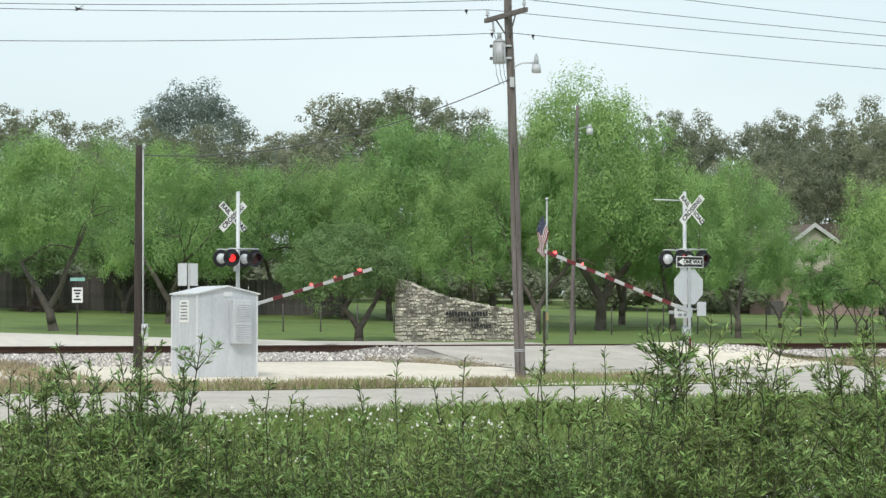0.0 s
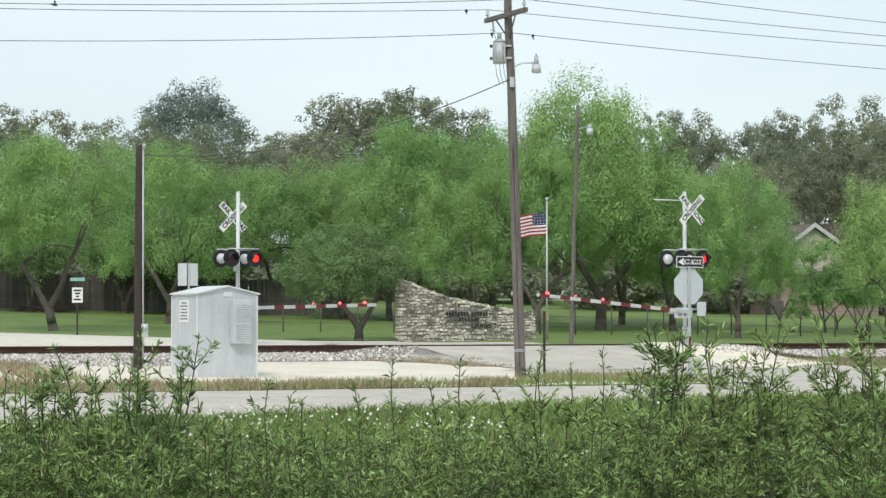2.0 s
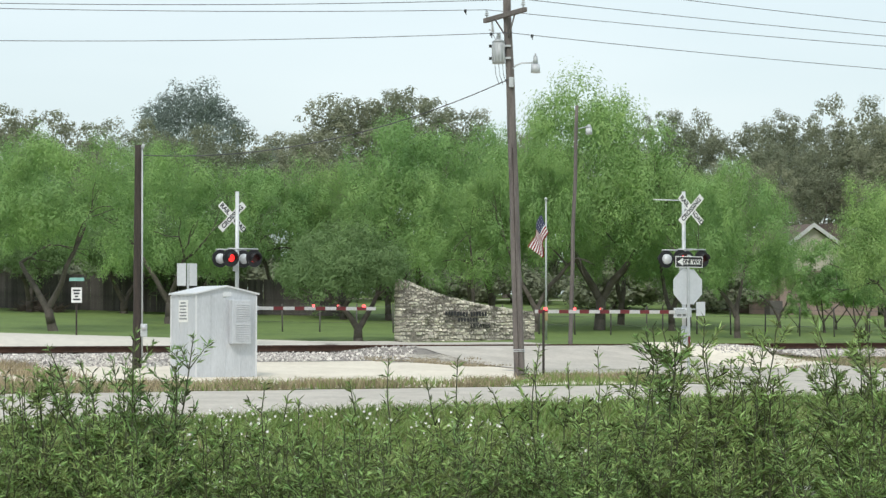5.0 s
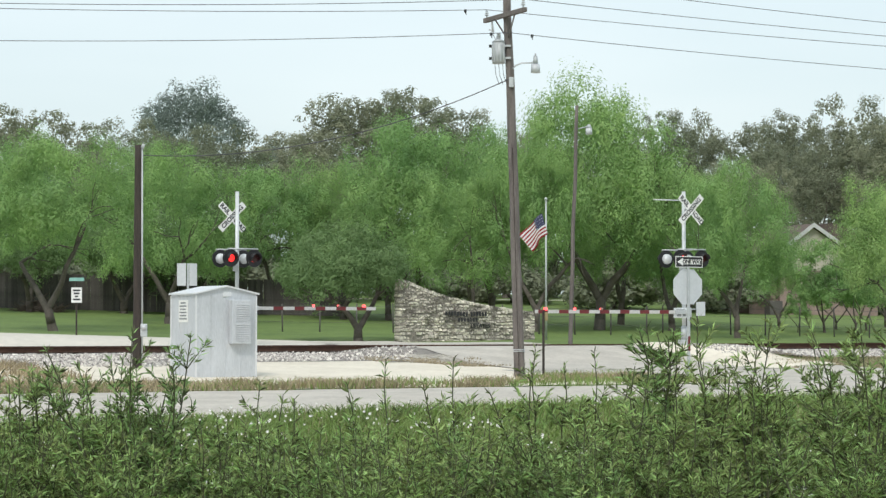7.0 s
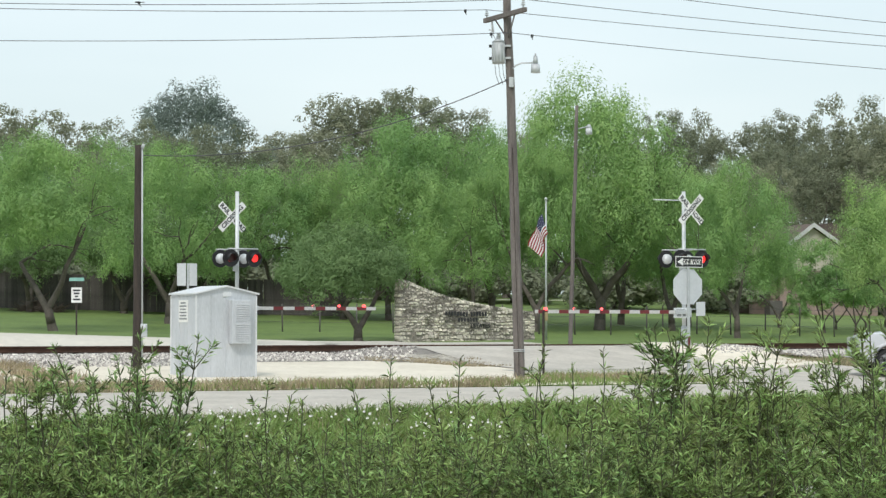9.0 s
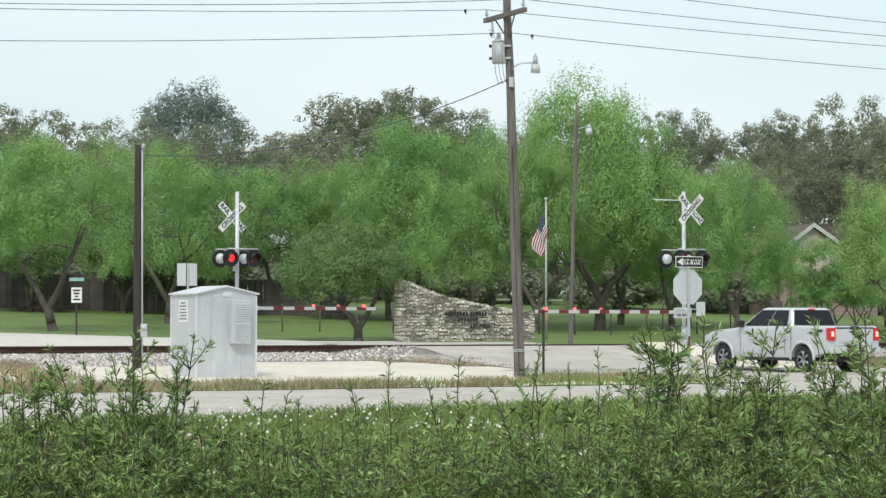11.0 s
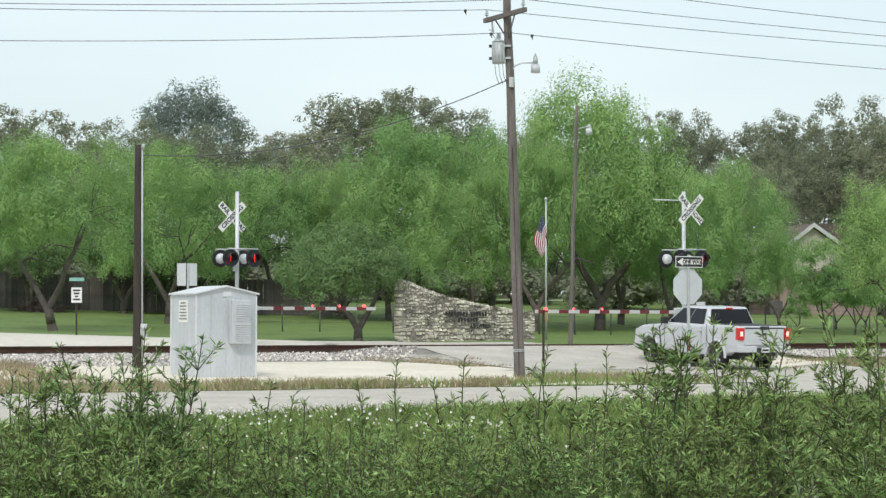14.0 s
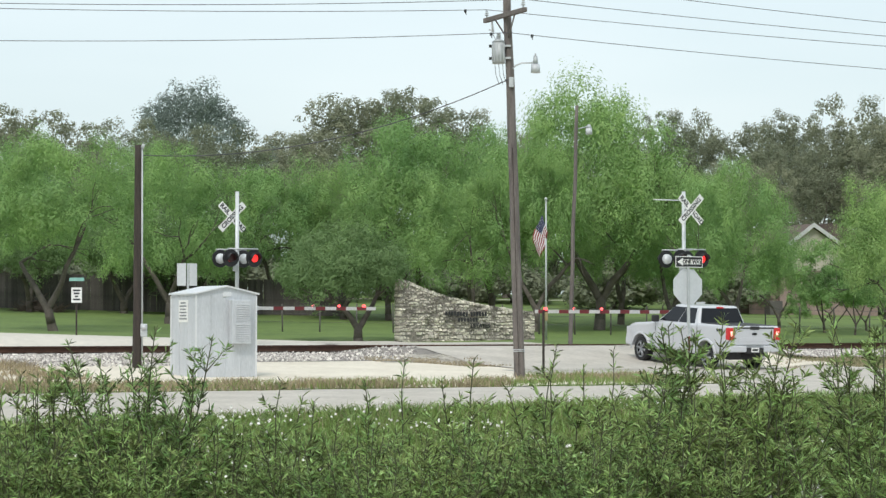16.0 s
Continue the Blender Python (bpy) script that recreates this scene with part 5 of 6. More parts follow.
    plate = part("number_plate", box(bmesh.new(), -3.012, -0.15, 0.60, -3.0, 0.15, 0.74, 0.004), M_white, th, "pale number plate")
    part("text_bar", box(bmesh.new(), -3.018, -0.11, 0.64, -3.013, 0.11, 0.70), M_ink, plate)
    part("underbody", box(bmesh.new(), -2.6, -0.7, 0.34, 2.5, 0.7, 0.60, 0.03), M_trim, th, "dark underbody")
    bm = bmesh.new()
    tube(bm, (-2.5, -0.45, 0.45), (-2.75, -0.55, 0.42), 0.05, 0.05, 12)
    part("exhaust", bm, M_chrome, th)
    part("spare_wheel", tube(bmesh.new(), (-2.35, 0, 0.42), (-2.35, 0, 0.6), 0.36, 0.36, 20), M_tyre, th)
    # front end
    part("grille", box(bmesh.new(), 2.82, -0.62, 0.82, 2.915, 0.62, 1.10, 0.03), M_chrome, th, "bright grille")
    part("front_bumper", box(bmesh.new(), 2.74, -0.97, 0.5, 2.98, 0.97, 0.74, 0.05), paint, th)
    for s in (-1, 1):
        part("headlamp", box(bmesh.new(), 2.62, min(s * 0.64, s * 0.98), 0.88, 2.9, max(s * 0.64, s * 0.98), 1.10, 0.03), M_vent, th, "clear headlamp")
        bm = bmesh.new()
        box(bm, 0.98, min(s * 0.95, s * 1.2), 1.34, 1.12, max(s * 0.95, s * 1.2), 1.56, 0.04)
        part("door_mirror", bm, M_trim, th, "black door mirror")
        for x in (-0.95, -0.05):
            bm = bmesh.new()
            box(bm, x, min(s * 0.985, s * 1.01), 1.17, x + 0.2, max(s * 0.985, s * 1.01), 1.205, 0.008)
            part("door_handle", bm, paint, th)
        for x in (1.16, 0.12, -0.92):
            bm = bmesh.new()
            box(bm, x - 0.006, min(s * 0.984, s * 0.9875), 0.55, x + 0.006, max(s * 0.984, s * 0.9875), 1.33)
            part("door_gap", bm, M_trim, th)
        bm = bmesh.new()
        box(bm, -1.21, min(s * 0.984, s * 0.9875), 0.55, -1.19, max(s * 0.984, s * 0.9875), 1.40)
        part("bed_gap", bm, M_trim, th)
        bm = bmesh.new()
        box(bm, -1.05, min(s * 0.9, s * 1.03), 0.36, 1.3, max(s * 0.9, s * 1.03), 0.45, 0.02)
        part("running_board", bm, M_trim, th, "black running board")
        bm = bmesh.new()
        box(bm, -2.62, min(s * 0.984, s * 0.989), 1.22, -2.28, max(s * 0.984, s * 0.989), 1.31)
        part("decal", bm, M_trim, th, "dark decal bar")
        for xc in (fx, rx):
            bm = bmesh.new()
            n = 16
            rows = []
            for rr, yy in ((0.49, 0.975), (0.49, 1.015), (0.565, 1.01), (0.575, 0.975)):
                rows.append([bm.verts.new((xc + rr * math.cos(a), s * yy, 0.40 + rr * math.sin(a))) for a in [-0.02 + (math.pi + 0.04) * k / n for k in range(n + 1)]])
            for a, b in zip(rows, rows[1:]):
                for i in range(n):
                    bm.faces.new((a[i], a[i + 1], b[i + 1], b[i])).smooth = True
            part("wheel_flare", bm, paint, th)
    wheels = [wheel(th, x, 0.84 * s, 0.40, 0.27, s) for x in (fx, rx) for s in (-1, 1)]
    return th, wheels


def saloon(label, paint, group):
    """Four-door car, 4.8 m long, heading along +x."""
    th = thing("car", Matrix.Identity(4), label, "car", group)
    fx, rx = 1.42, -1.38
    out = [(-2.36, 0.5), (-2.4, 0.7), (-2.36, 0.98), (-2.1, 1.05), (-1.6, 1.02), (0.95, 0.99), (1.2, 0.95), (2.0, 0.84), (2.3, 0.72), (2.4, 0.55), (2.36, 0.3), (2.0, 0.26)]
    shift = lambda pts: [(x, z - 0.07) for x, z in pts]
    out += shift(arch(fx, 0.40, 0.36)) + [(0.9, 0.24), (-0.9, 0.24)] + shift(arch(rx, 0.40, 0.36)) + [(-2.0, 0.34)]
    bm = bmesh.new()
    fs = prism(bm, out, -0.91, 0.91)
    rim = [e for f in fs[:2] for e in f.edges if min(v.co.z for v in e.verts) > 0.68]
    bmesh.ops.bevel(bm, geom=rim, offset=0.07, segments=3, affect='EDGES', profile=0.6)
    part("body", bm, paint, th)
    bm = bmesh.new()
    right, front, left, rear = cabin(bm, (-2.0, 1.1, 0.84, 0.98), (-1.15, 0.1, 0.62, 1.5), 0.09)
    part("cabin", bm, paint, th)
    for nm, q, r in (("side_window", right, (0.14, 0.47, 0.1, 0.84)), ("side_window", right, (0.50, 0.86, 0.08, 0.84)),
                     ("side_window", left, (0.14, 0.50, 0.08, 0.84)), ("side_window", left, (0.53, 0.86, 0.1, 0.84)),
                     ("windscreen", front, (0.06, 0.94, 0.08, 0.9)), ("rear_window", rear, (0.07, 0.93, 0.12, 0.88))):
        bm = bmesh.new()
        quad_panel(bm, q, *r, 0.006)
        part(nm, bm, M_glass_dk, th, "dark tinted glass")
    for s in (-1, 1):
        part("belt_trim", box(bmesh.new(), -1.75, min(s * 0.9, s * 0.922), 0.93, 0.95, max(s * 0.9, s * 0.922), 0.955), M_chrome, th, "bright chrome belt line")
        part("tail_lamp", box(bmesh.new(), -2.41, min(s * 0.5, s * 0.9), 0.72, -2.2, max(s * 0.5, s * 0.9), 0.9, 0.02), M_tail, th, "red tail lamp")
        part("headlamp", box(bmesh.new(), 2.1, min(s * 0.5, s * 0.9), 0.56, 2.36, max(s * 0.5, s * 0.9), 0.72, 0.02), M_vent, th, "clear headlamp")
        part("door_mirror", box(bmesh.new(), 0.72, min(s * 0.88, s * 1.05), 0.97, 0.86, max(s * 0.88, s * 1.05), 1.1, 0.03), paint, th)
        for x in (-0.75, 0.2):
            part("door_handle", box(bmesh.new(), x, min(s * 0.91, s * 0.93), 0.8, x + 0.18, max(s * 0.91, s * 0.93), 0.83, 0.006), M_chrome, th)
    plate = part("number_plate", box(bmesh.new(), -2.415, -0.15, 0.72, -2.39, 0.15, 0.84, 0.004), M_white, th, "pale number plate")
    part("text_bar", box(bmesh.new(), -2.42, -0.11, 0.75, -2.416, 0.11, 0.81), M_ink, plate)
    part("rear_bumper", box(bmesh.new(), -2.45, -0.88, 0.36, -2.25, 0.88, 0.6, 0.05), paint, th)
    wheels = [wheel(th, x, 0.78 * s, 0.33, 0.22, s) for x in (fx, rx) for s in (-1, 1)]
    return th, wheels


white_truck = pickup("white crew-cab pickup waiting at the crossing, brake lamps lit", M_truck, "vehicles")
passing_truck = pickup("silver-white crew-cab pickup passing on the highway", M_silver_car, "vehicles")
grey_car = saloon("dark grey car speeding along the highway", M_grey_car, "vehicles")
silver_car = saloon("grey car speeding along the highway", M_mid_car, "vehicles")


# ---- grass, flowers ----
def blades(name, count, area, hmin, hmax, width, mat, seed, label, keep=None, bend=0.45):
    """Many bent blades over a stretch of the grid, as one mesh."""
    rng = np.random.default_rng(seed)
    u0, u1, v0, v1 = area
    us, vs = rng.uniform(u0, u1, count), rng.uniform(v0, v1, count)
    verts, faces = [], []
    for u, v in zip(us, vs):
        if keep and not keep(u, v):
            continue
        x, y = grid(u, v)
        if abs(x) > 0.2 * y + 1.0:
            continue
        z = ground_z(x, y)
        clump = 0.65 + 0.7 * (0.5 + 0.5 * noise.noise((x * 0.8, y * 0.8, seed)))
        h = rng.uniform(hmin, hmax) * clump
        a = rng.uniform(0, 6.283)
        c, s = math.cos(a), math.sin(a)
        lx, ly = rng.normal() * bend * h, rng.normal() * bend * h
        k = len(verts)
        verts += [(x - c * width, y - s * width, z), (x + c * width, y + s * width, z),
                  (x + lx * 0.4 + c * width * 0.7, y + ly * 0.4 + s * width * 0.7, z + h * 0.6), (x + lx * 0.4 - c * width * 0.7, y + ly * 0.4 - s * width * 0.7, z + h * 0.6),
                  (x + lx, y + ly, z + h)]
        faces += [(k, k + 1, k + 2, k + 3), (k + 3, k + 2, k + 4)]
    ob = new(name, from_arrays(name, verts, faces, mat))
    return tagged(ob, label, "grass", kind="stuff")


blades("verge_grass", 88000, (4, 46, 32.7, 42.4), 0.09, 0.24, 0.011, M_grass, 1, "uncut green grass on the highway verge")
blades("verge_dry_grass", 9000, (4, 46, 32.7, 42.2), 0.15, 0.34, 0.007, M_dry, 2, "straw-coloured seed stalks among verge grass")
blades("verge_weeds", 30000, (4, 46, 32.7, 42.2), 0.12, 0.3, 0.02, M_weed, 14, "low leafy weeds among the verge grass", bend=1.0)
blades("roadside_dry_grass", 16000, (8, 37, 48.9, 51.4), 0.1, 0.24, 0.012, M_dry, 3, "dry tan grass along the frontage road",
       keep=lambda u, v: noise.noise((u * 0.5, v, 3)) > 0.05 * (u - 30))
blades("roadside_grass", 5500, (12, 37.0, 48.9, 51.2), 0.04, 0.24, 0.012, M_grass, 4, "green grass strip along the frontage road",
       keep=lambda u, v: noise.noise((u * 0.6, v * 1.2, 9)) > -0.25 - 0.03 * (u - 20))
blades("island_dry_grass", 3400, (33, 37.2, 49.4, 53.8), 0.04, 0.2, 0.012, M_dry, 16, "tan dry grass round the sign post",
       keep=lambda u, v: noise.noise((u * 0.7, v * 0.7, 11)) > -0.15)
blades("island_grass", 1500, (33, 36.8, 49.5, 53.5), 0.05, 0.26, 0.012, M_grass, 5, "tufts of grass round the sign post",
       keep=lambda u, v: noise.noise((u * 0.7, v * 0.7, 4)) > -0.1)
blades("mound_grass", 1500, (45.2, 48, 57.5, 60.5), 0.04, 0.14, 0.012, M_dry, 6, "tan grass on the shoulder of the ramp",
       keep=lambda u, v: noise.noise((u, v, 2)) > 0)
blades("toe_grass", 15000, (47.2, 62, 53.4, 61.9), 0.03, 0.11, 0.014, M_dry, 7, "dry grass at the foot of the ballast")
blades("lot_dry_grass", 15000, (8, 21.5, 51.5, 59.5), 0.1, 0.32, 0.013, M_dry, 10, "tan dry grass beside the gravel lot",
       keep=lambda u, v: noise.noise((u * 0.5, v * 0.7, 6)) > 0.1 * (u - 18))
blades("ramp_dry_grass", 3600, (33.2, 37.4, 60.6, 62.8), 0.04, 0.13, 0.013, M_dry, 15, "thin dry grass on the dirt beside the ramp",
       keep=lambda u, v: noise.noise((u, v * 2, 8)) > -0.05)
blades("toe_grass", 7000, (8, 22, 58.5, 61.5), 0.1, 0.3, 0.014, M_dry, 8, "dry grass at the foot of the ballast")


def flowers():
    rng = np.random.default_rng(12)
    verts, faces = [], []
    for i in range(2600):
        u, v = rng.uniform(6, 44), rng.uniform(33, 42.3)
        x, y = grid(u, v)
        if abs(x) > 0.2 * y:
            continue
        d = noise.noise((x * 0.35, y * 0.25, 2)) + 0.25 * max(-1, min(1, (-x + 1.0) / 6))
        if d < 0.08:
            continue
        z = ground_z(x, y) + rng.uniform(0.12, 0.28)
        r = rng.uniform(0.015, 0.034)
        k = len(verts)
        n = 5
        t = rng.uniform(0, 1.2)
        verts.append((x, y, z + r * 0.2))
        for j in range(n):
            a = t + 6.283 * j / n
            verts.append((x + r * math.cos(a), y - 0.5 * r + 0.3 * r * math.sin(a), z + r * math.sin(a)))
        for j in range(n):
            faces.append((k, k + 1 + j, k + 1 + (j + 1) % n))
    ob = new("wildflowers", from_arrays("wildflowers", verts, faces, M_petal))
    tagged(ob, "small white wildflowers scattered in the verge", "flowers", kind="stuff")


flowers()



# ---- a swallow near the power lines ----
def swallow():
    th = thing("bird", Matrix.Identity(4), "small dark swallow flying near the power lines", "bird")
    bm = bmesh.new()
    tube(bm, (-0.07, 0, 0), (0.0, 0, 0), 0.008, 0.02, 10)
    tube(bm, (0.0, 0, 0), (0.06, 0, 0.004), 0.02, 0.008, 10)
    part("body", bm, M_black, th)
    wings = []
    for s in (-1, 1):
        bm = bmesh.new()
        prism(bm, [(0.02, 0.0), (0.0, 0.09), (-0.05, 0.16), (-0.035, 0.08), (-0.03, 0.0)], -0.002, 0.002)
        w = part("wing", bm, M_black, th, at=pose(0, 0.012 * s, 0.008, -90 if s > 0 else 90))
        wings.append((w, s))
    bm = bmesh.new()
    prism(bm, [(-0.06, -0.008), (-0.13, -0.03), (-0.1, 0.0), (-0.13, 0.03), (-0.06, 0.008)], -0.002, 0.002)
    part("tail", bm, M_black, th, "forked tail", at=pose(0, 0, 0, 90))
    return th, wings


bird = swallow()

# ---- roadside willow shrubs ----
def willow(seed, height, stems, spread, per_stem, leaf, twigs=15):
    """A multi-stemmed shrub with narrow leaves in whorls up its shoots."""
    rng = random.Random(seed)
    th = thing("willow_shrub", Matrix.Identity(4), "green willow-like roadside shrub with narrow leaves", "shrub", "roadside shrubs")
    verts, faces = [], []
    for s in range(stems):
        bm = bmesh.new()
        a = 6.283 * s / stems + rng.uniform(-0.4, 0.4)
        h = height * rng.uniform(0.66, 1.0) if s else height
        out = spread * rng.uniform(0.25, 1.0) if s else spread * 0.1
        p = Vector((math.cos(a) * 0.05, math.sin(a) * 0.05, -0.1))
        pts = [p]
        steps = 9
        for k in range(1, steps + 1):
            f = k / steps
            bow = 0.07 * math.sin(3.0 * f + 2.1 * s) * f
            pts.append(Vector((math.cos(a) * out * f ** 1.3 + bow + rng.uniform(-0.02, 0.02), math.sin(a) * out * f ** 1.3 - 0.7 * bow + rng.uniform(-0.02, 0.02), h * f)))
        for k in range(steps):
            tube(bm, pts[k], pts[k + 1], 0.009 * (1 - 0.8 * k / steps) + 0.0015, 0.009 * (1 - 0.8 * (k + 1) / steps) + 0.0015, 5, caps=False)
        # whorls up the stem, and side twigs that end in a tuft
        leaves = []
        nodes = per_stem // 5
        for k in range(nodes):
            f = 0.3 + 0.7 * (k + rng.uniform(0.2, 0.8)) / nodes
            for j in range(5):
                leaves.append((pts, f, 2.4 * j + k))
        for j in range(6):
            leaves.append((pts, rng.uniform(0.96, 1.0), 1.05 * j))
        for b in range(twigs):
            f = rng.uniform(0.3, 0.95)
            k = int(f * steps)
            q = pts[k]
            ang = rng.uniform(0, 6.283)
            ln = rng.uniform(0.2, 0.45) * (1.3 - f)
            e = q + Vector((math.cos(ang) * ln * 0.85, math.sin(ang) * ln * 0.85, ln * rng.uniform(0.45, 0.95)))
            m = q.lerp(e, 0.5) + Vector((0, 0, -0.02))
            tube(bm, q, e, 0.004, 0.0012, 4, caps=False)
            n = int(per_stem * 0.34)
            for j in range(n):
                leaves.append(([q, m, e], 1.0 - 0.75 * rng.random() ** 1.7, 2.4 * j))
        part("stem", bm, M_twig, th, "", True)
        for line, f, turn in leaves:
            g = f * (len(line) - 1)
            k = min(int(g), len(line) - 2)
            o = line[k].lerp(line[k + 1], g - k)
            axis = (line[k + 1] - line[k]).normalized()
            ang = turn + rng.uniform(-0.5, 0.5)
            d = Vector((math.cos(ang), math.sin(ang), 0)) * rng.uniform(0.35, 1.0) + axis * rng.uniform(0.15, 1.2)
            d.normalize()
            ln = leaf * rng.uniform(0.62, 1.28)
            wd = ln * rng.uniform(0.062, 0.1)
            side = d.cross(Vector((rng.uniform(-1, 1), rng.uniform(-1, 1), rng.uniform(-0.3, 1)))).normalized()
            up = side.cross(d).normalized()
            i0 = len(verts)
            sag = Vector((0, 0, rng.uniform(-0.22, 0.08) * ln))
            verts += [tuple(o), tuple(o + d * ln * 0.45 + side * wd + up * wd * 0.4), tuple(o + d * ln * 0.45 - side * wd + up * wd * 0.4), tuple(o + d * ln + sag)]
            faces += [(i0, i0 + 1, i0 + 3), (i0, i0 + 3, i0 + 2)]
    lv = new("foliage", from_arrays("foliage", verts, faces, M_willow))
    lv.parent = th
    return th


SHRUBS = []


def shrubs():
    kinds = [willow(1, 1.9, 5, 0.42, 70, 0.07, 14), willow(2, 1.75, 9, 0.5, 85, 0.062), willow(3, 2.0, 4, 0.3, 70, 0.072, 14), willow(4, 1.6, 10, 0.58, 85, 0.06), willow(5, 1.8, 5, 0.52, 70, 0.068, 14)]
    # x, depth, height of the top over the highway, kind
    tall = [(-1.78, 14.6, 2.62, 3), (-1.90, 15.0, 2.46, 1), (1.42, 15.2, 2.66, 0), (1.74, 14.8, 2.71, 3), (1.60, 15.9, 2.44, 4), (2.62, 14.6, 2.78, 1), (2.70, 15.2, 2.62, 3),
            (-0.33, 14.6, 2.46, 2), (0.12, 15.0, 2.45, 2), (0.66, 15.0, 2.52, 4), (1.08, 15.4, 2.50, 2), (1.25, 14.3, 2.42, 4), (1.95, 14.5, 2.40, 0), (-0.98, 14.2, 2.33, 4), (-2.5, 14.2, 2.30, 1), (-2.25, 15.4, 2.36, 4), (2.1, 15.0, 2.36, 4),
            (-2.68, 14.8, 2.36, 4), (-2.42, 14.6, 2.42, 0), (-2.15, 14.9, 2.28, 4)]
    rng = random.Random(21)
    low = []
    for i in range(54):
        y = rng.uniform(12.6, 18.5)
        x = (-0.2 + 0.4 * (i + rng.random()) / 54) * y
        top = 2.73 - (rng.uniform(0.031, 0.046) if x < -1.3 else rng.uniform(0.036, 0.056) if x < 0 or rng.random() < 0.4 else rng.uniform(0.029, 0.046)) * y
        low.append((x, y, top, rng.randrange(5)))
    for i in range(11):
        y = rng.uniform(13.2, 15.6)
        low.append(((-0.085 + 0.155 * (i + rng.random()) / 11) * y, y, 2.73 - rng.uniform(0.037, 0.046) * y, (1, 3, 0)[i % 3]))
    used = set()
    heights = (1.9, 1.75, 2.0, 1.6, 1.8)
    for i, (x, y, top, k) in enumerate(tall + low):
        z = ground_z(x, y)
        size = (top + (0.11 if i < len(tall) else 0) - z) / heights[k]
        turn = rng.uniform(0, 360)
        ob = kinds[k] if k not in used else copy_thing(kinds[k], Matrix.Identity(4))
        used.add(k)
        ob.scale = (size * rng.uniform(0.9, 1.05) * (0.85 if i < len(tall) and k in (1, 3) else 1),) * 2 + (size,)
        ob.matrix_basis = pose(x, y, z - 0.03, 0, 0, turn) @ Matrix.Diagonal((*ob.scale, 1))
        SHRUBS.append((ob, x, y, z - 0.03, turn, i))


shrubs()


# ---- what moves ----
T_FLASH = 0.5917


def flash_rows(first_lit, loc):
    """Half turns of a lamp disc: its glowing side comes to the front and goes."""
    rows, ang = [], 0.0 if first_lit else 180.0
    rows.append((0.0, pose(*loc, 0, 0, ang)))
    for k in range(-2, 25):
        t = 1.543 + k * T_FLASH
        if t > 15.95:
            break
        for i in range(4):
            rows.append((t + 0.01 + i / 30, pose(*loc, 0, 0, ang + 60 * i)))
        ang += 180
    rows.append((16.0, pose(*loc, 0, 0, ang)))
    return rows


def drive(vehicle, rows, radius):
    """rows: seconds, x, y, heading, pitch. The wheels roll with the way covered."""
    th, wheels = vehicle
    walk(th, [(t, pose(x, y, z, 0, -p, h)) for t, x, y, z, h, p in rows])
    # wheels turn less than 90 degrees from row to row
    way, spin = 0.0, [(rows[0][0], 0.0)]
    for a, b in zip(rows, rows[1:]):
        d = math.hypot(b[1] - a[1], b[2] - a[2])
        turn = math.degrees(d / radius)
        n = max(1, int(turn / 80) + 1)
        for k in range(1, n + 1):
            spin.append((a[0] + (b[0] - a[0]) * k / n, way + turn * k / n))
        way += turn
    for w in wheels:
        p = w.matrix_basis.translation.copy()
        walk(w, [(t, pose(p.x, p.y, p.z, 0, a, 0)) for t, a in spin])


def on_highway(t, u, v=30.4):
    x, y = grid(u, v)
    return (t, x, y, 0.0, 30, 0)


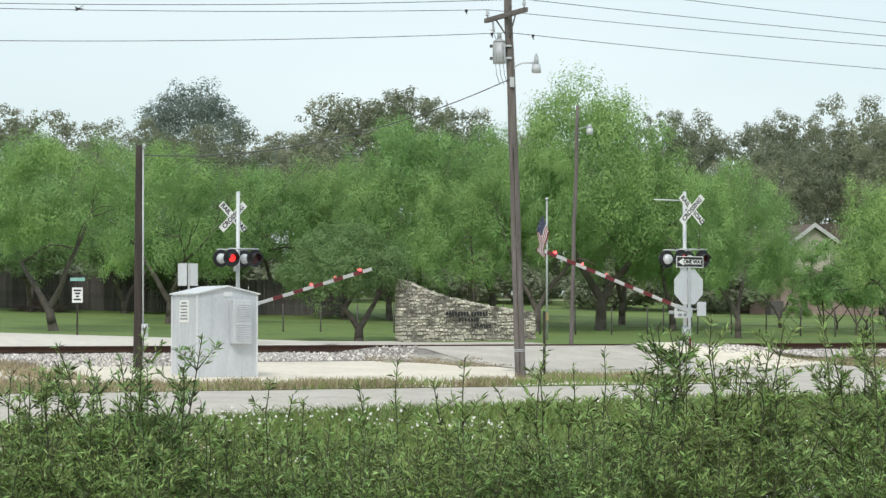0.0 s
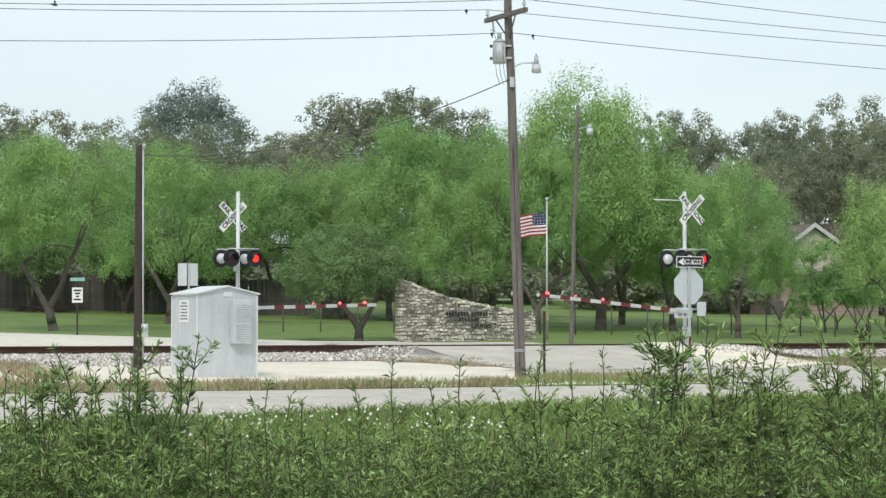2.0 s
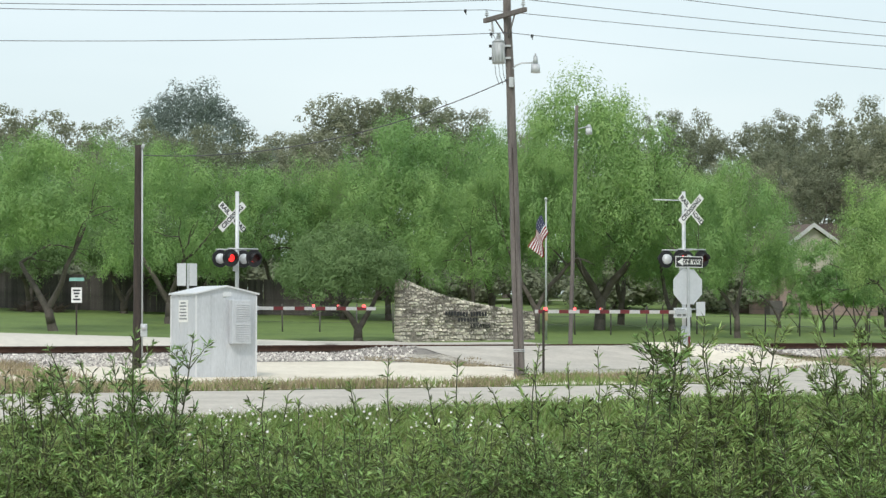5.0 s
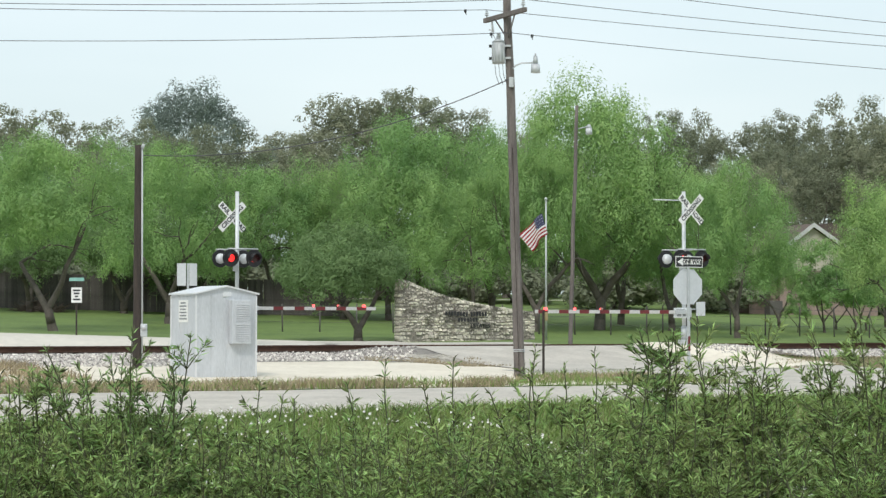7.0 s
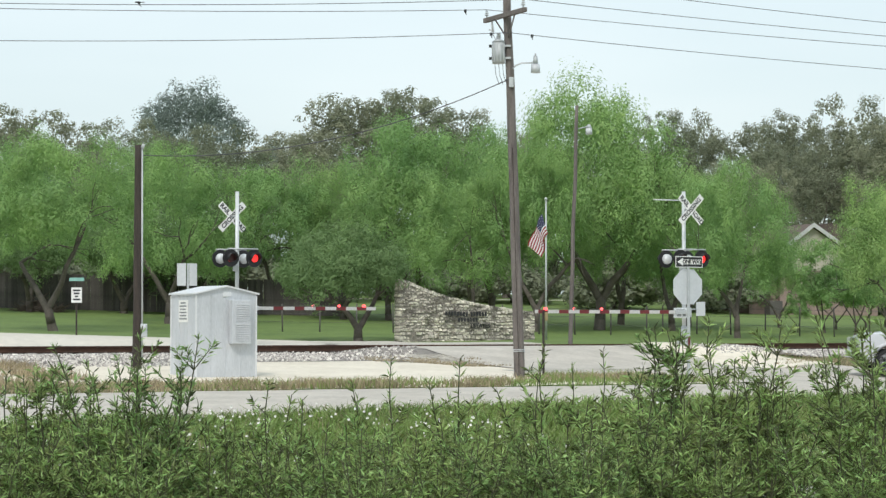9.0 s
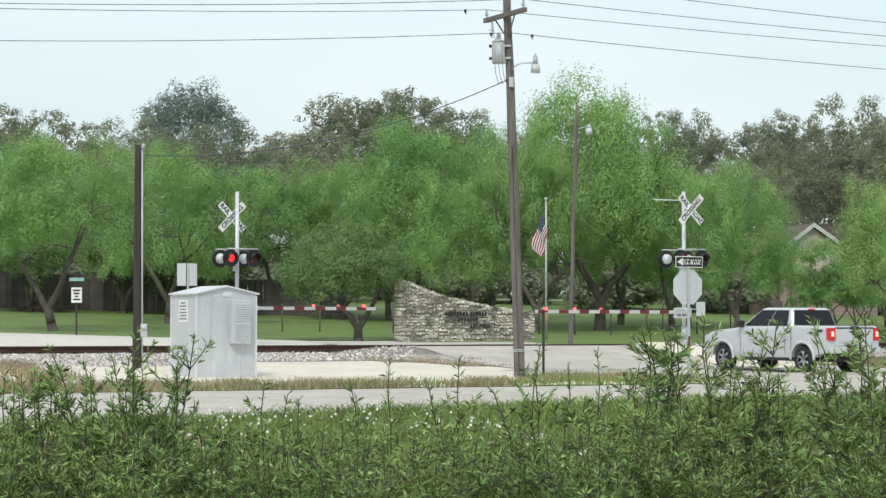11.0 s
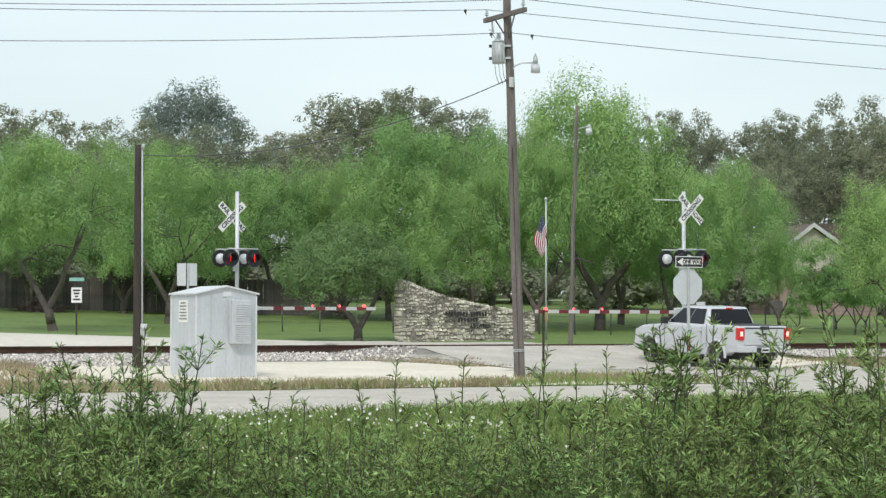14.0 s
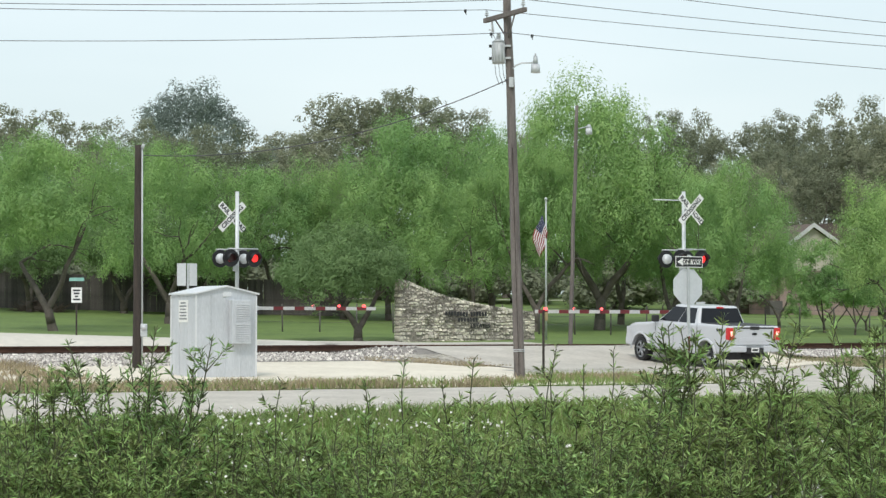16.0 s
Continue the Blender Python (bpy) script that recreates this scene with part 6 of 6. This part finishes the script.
def motions():
    for (th, lens, arm, lamps), side, z, angles in (
            (right_signal, -1, 0.96, ((0, 18.6), (0.5, 14.8), (1, 11.1), (1.5, 8.1), (2, 5.1), (2.5, 1.9), (3, 0.5), (3.5, 0.1), (4.2, 0), (16, 0))),
            (left_signal, 1, 1.09, ((0, 15.6), (0.5, 11.9), (1, 8.3), (1.5, 4.8), (2, 1.5), (2.3, 0.2), (2.6, 0), (16, 0)))):
        walk(arm, [(t, pose(0, -0.34, z, 0, -a * side, 0)) for t, a in angles])
        for k, ob in enumerate(lens):
            walk(ob, flash_rows(k < 2, (0, -0.02, 0)))
        for k, ob in enumerate(lamps[1:]):
            walk(ob, flash_rows(k == (1 if side > 0 else 0), tuple(ob.matrix_basis.translation)))

    # the white pickup comes along the frontage road, turns to the crossing and stops
    def g(t, u, v, h):
        x, y = grid(u, v)
        a = Vector((math.cos(radians(h)), math.sin(radians(h))))
        zf, zr = ground_z(x + 1.98 * a.x, y + 1.98 * a.y), ground_z(x - 1.7 * a.x, y - 1.7 * a.y)
        return (t, x, y, (zf * 1.7 + zr * 1.98) / 3.68 + 0.035, h, math.degrees(math.atan2(zf - zr, 3.68)))
    rows = [g(0.0, 92, 46.6, 210), g(4.0, 72, 46.6, 210), g(6.5, 59, 46.7, 210), g(8.0, 50.2, 47.4, 205), g(8.6, 47.0, 48.8, 193), g(9.2, 44.8, 51.0, 173),
            g(9.8, 44.4, 52.8, 150), g(10.5, 44.0, 54.5, 131), g(11.3, 43.9, 56.3, 120), g(11.5, 43.9, 56.67, 119.5), g(12.0, 43.9, 57.47, 119), g(12.5, 43.9, 58.07, 118.5), g(13.0, 43.9, 58.65, 118.5),
            g(13.5, 43.9, 59.18, 118.5), g(14.0, 43.9, 59.6, 118.5), g(14.5, 43.9, 59.94, 118.5), g(15.0, 43.9, 60.1, 118.5), g(16.0, 43.9, 60.1, 118.5)]
    white_truck[0].scale = (0.955, 0.955, 0.955)
    drive(white_truck, rows, 0.38)
    drive(passing_truck, [on_highway(0, 18.3 - 12.3 * 15), on_highway(15.0, 18.3), on_highway(16.0, 30.6)], 0.40)
    drive(grey_car, [on_highway(0, 19.9 - 32), on_highway(16.0, 19.9 + 15 * 32)], 0.33)
    drive(silver_car, [on_highway(0, 17.0 - 3.3 * 33), on_highway(3.3, 17.0), on_highway(16.0, 17.0 + 12.7 * 33)], 0.33)

    # the flag: droop in degrees, 0 stretched out; the cloth ripples along its length
    th, strips, z0 = flagpole
    state = [(0, 66), (0.5, 62), (1.0, 40), (1.5, 20), (2.0, 6), (2.5, 12), (3.0, 32), (3.5, 10), (4.0, 46), (4.6, 60), (5.4, 50), (6.3, 70), (6.6, 62), (7.0, 34), (7.5, 6), (8.0, 26), (8.5, 46),
             (9.0, 52), (9.8, 40), (10.6, 55), (11.3, 60), (11.8, 68), (12.3, 60), (12.8, 58), (13.3, 66), (13.8, 70), (14.3, 52), (14.8, 50), (15.4, 44), (16.0, 60)]
    times = [0.25 * k for k in range(65)]
    n, piece = len(strips), 0.125
    tracks = [[] for _ in strips]
    for t in times:
        droop = lerp_table(t, state)
        p = Vector((-0.04, 0, 7.15 - 0.43 - z0))
        for k in range(n):
            f = (k + 0.5) / n
            d = radians(min(84, droop * min(1.25, 0.55 + 1.3 * f) + 4 * math.sin(5 * f - 5 * t)))
            yaw = radians(180 - 26 - 0.62 * droop + (30 - 0.25 * droop) * math.sin(6.5 * f - 6.0 * t) * (0.3 + f))
            step = Vector((math.cos(yaw) * math.cos(d), math.sin(yaw) * math.cos(d), -math.sin(d)))
            tilt = math.degrees(d) * 0.9
            tracks[k].append((t, pose(p.x, p.y, p.z, 0, 0, math.degrees(yaw)) @ pose(0, 0, 0, 0, tilt, 0)))
            p = p + step * piece
    for ob, rows in zip(strips, tracks):
        walk(ob, rows)

    # the swallow circles over the lines
    th, wings = bird
    walk(th, [(0.0, pose(-6.9, 45, 8.74, 0, 30, 160)), (0.3, pose(-7.12, 45, 8.82, 20, 10, 170)), (0.6, pose(-7.26, 45, 8.84, 20, 0, 150)), (1.2, pose(-7.6, 46, 9.1, 30, 0, 90)),
              (1.7, pose(-7.6, 46, 9.05, 30, 0, 30)), (2.0, pose(-7.34, 45, 8.82, 20, 10, 0)), (2.4, pose(-7.13, 45, 8.73, 10, 10, 350)), (3.2, pose(-6.53, 45, 8.64, 10, 20, 10)),
              (3.6, pose(-6.25, 45, 8.63, 10, 20, 20)), (4.4, pose(-5.6, 46, 9.3, 20, -20, 60)), (6.5, pose(-4.9, 47, 9.6, 20, 0, 120)), (8.2, pose(-5.2, 46, 9.0, 10, 10, 170)),
              (8.7, pose(-5.58, 45, 8.87, 10, 0, 180)), (9.2, pose(-5.85, 45, 8.88, 10, 0, 180)), (9.8, pose(-6.3, 46, 9.4, 0, -20, 180)), (16.0, pose(-16, 60, 16, 0, -10, 150))])
    for w, s in wings:
        rows = []
        for k in range(0, 161):
            t = 0.1 * k
            a = 28 * math.sin(t * 13.0)
            rows.append((t, pose(0, 0.012 * s, 0.008, (-90 if s > 0 else 90) + a * s, 0, 0)))
        walk(w, rows)

    # shrubs lean and quiver in gusts
    wind = [(0, 0.1), (1.5, -0.8), (2.5, -0.4), (3.5, 0.2), (5.0, -1.0), (7.0, -2.0), (8.0, -1.0), (9.0, -0.4), (10.5, -1.0), (12.5, -1.5), (13.5, 0.0), (14.5, 1.2), (15.2, 1.6), (16.0, 2.4)]
    for ob, x, y, z, turn, i in SHRUBS:
        rows = []
        for k in range(33):
            t = 0.5 * k
            tx = lerp_table(t, wind) * 0.9 + 0.7 * noise.noise((i * 3.1, t * 1.3, 0))
            ty = 0.8 * noise.noise((i * 1.7, t * 1.1, 5))
            rows.append((t, pose(x, y, z) @ pose(0, 0, 0, ty, tx, 0) @ pose(0, 0, 0, 0, 0, turn)))
        walk(ob, rows)


motions()
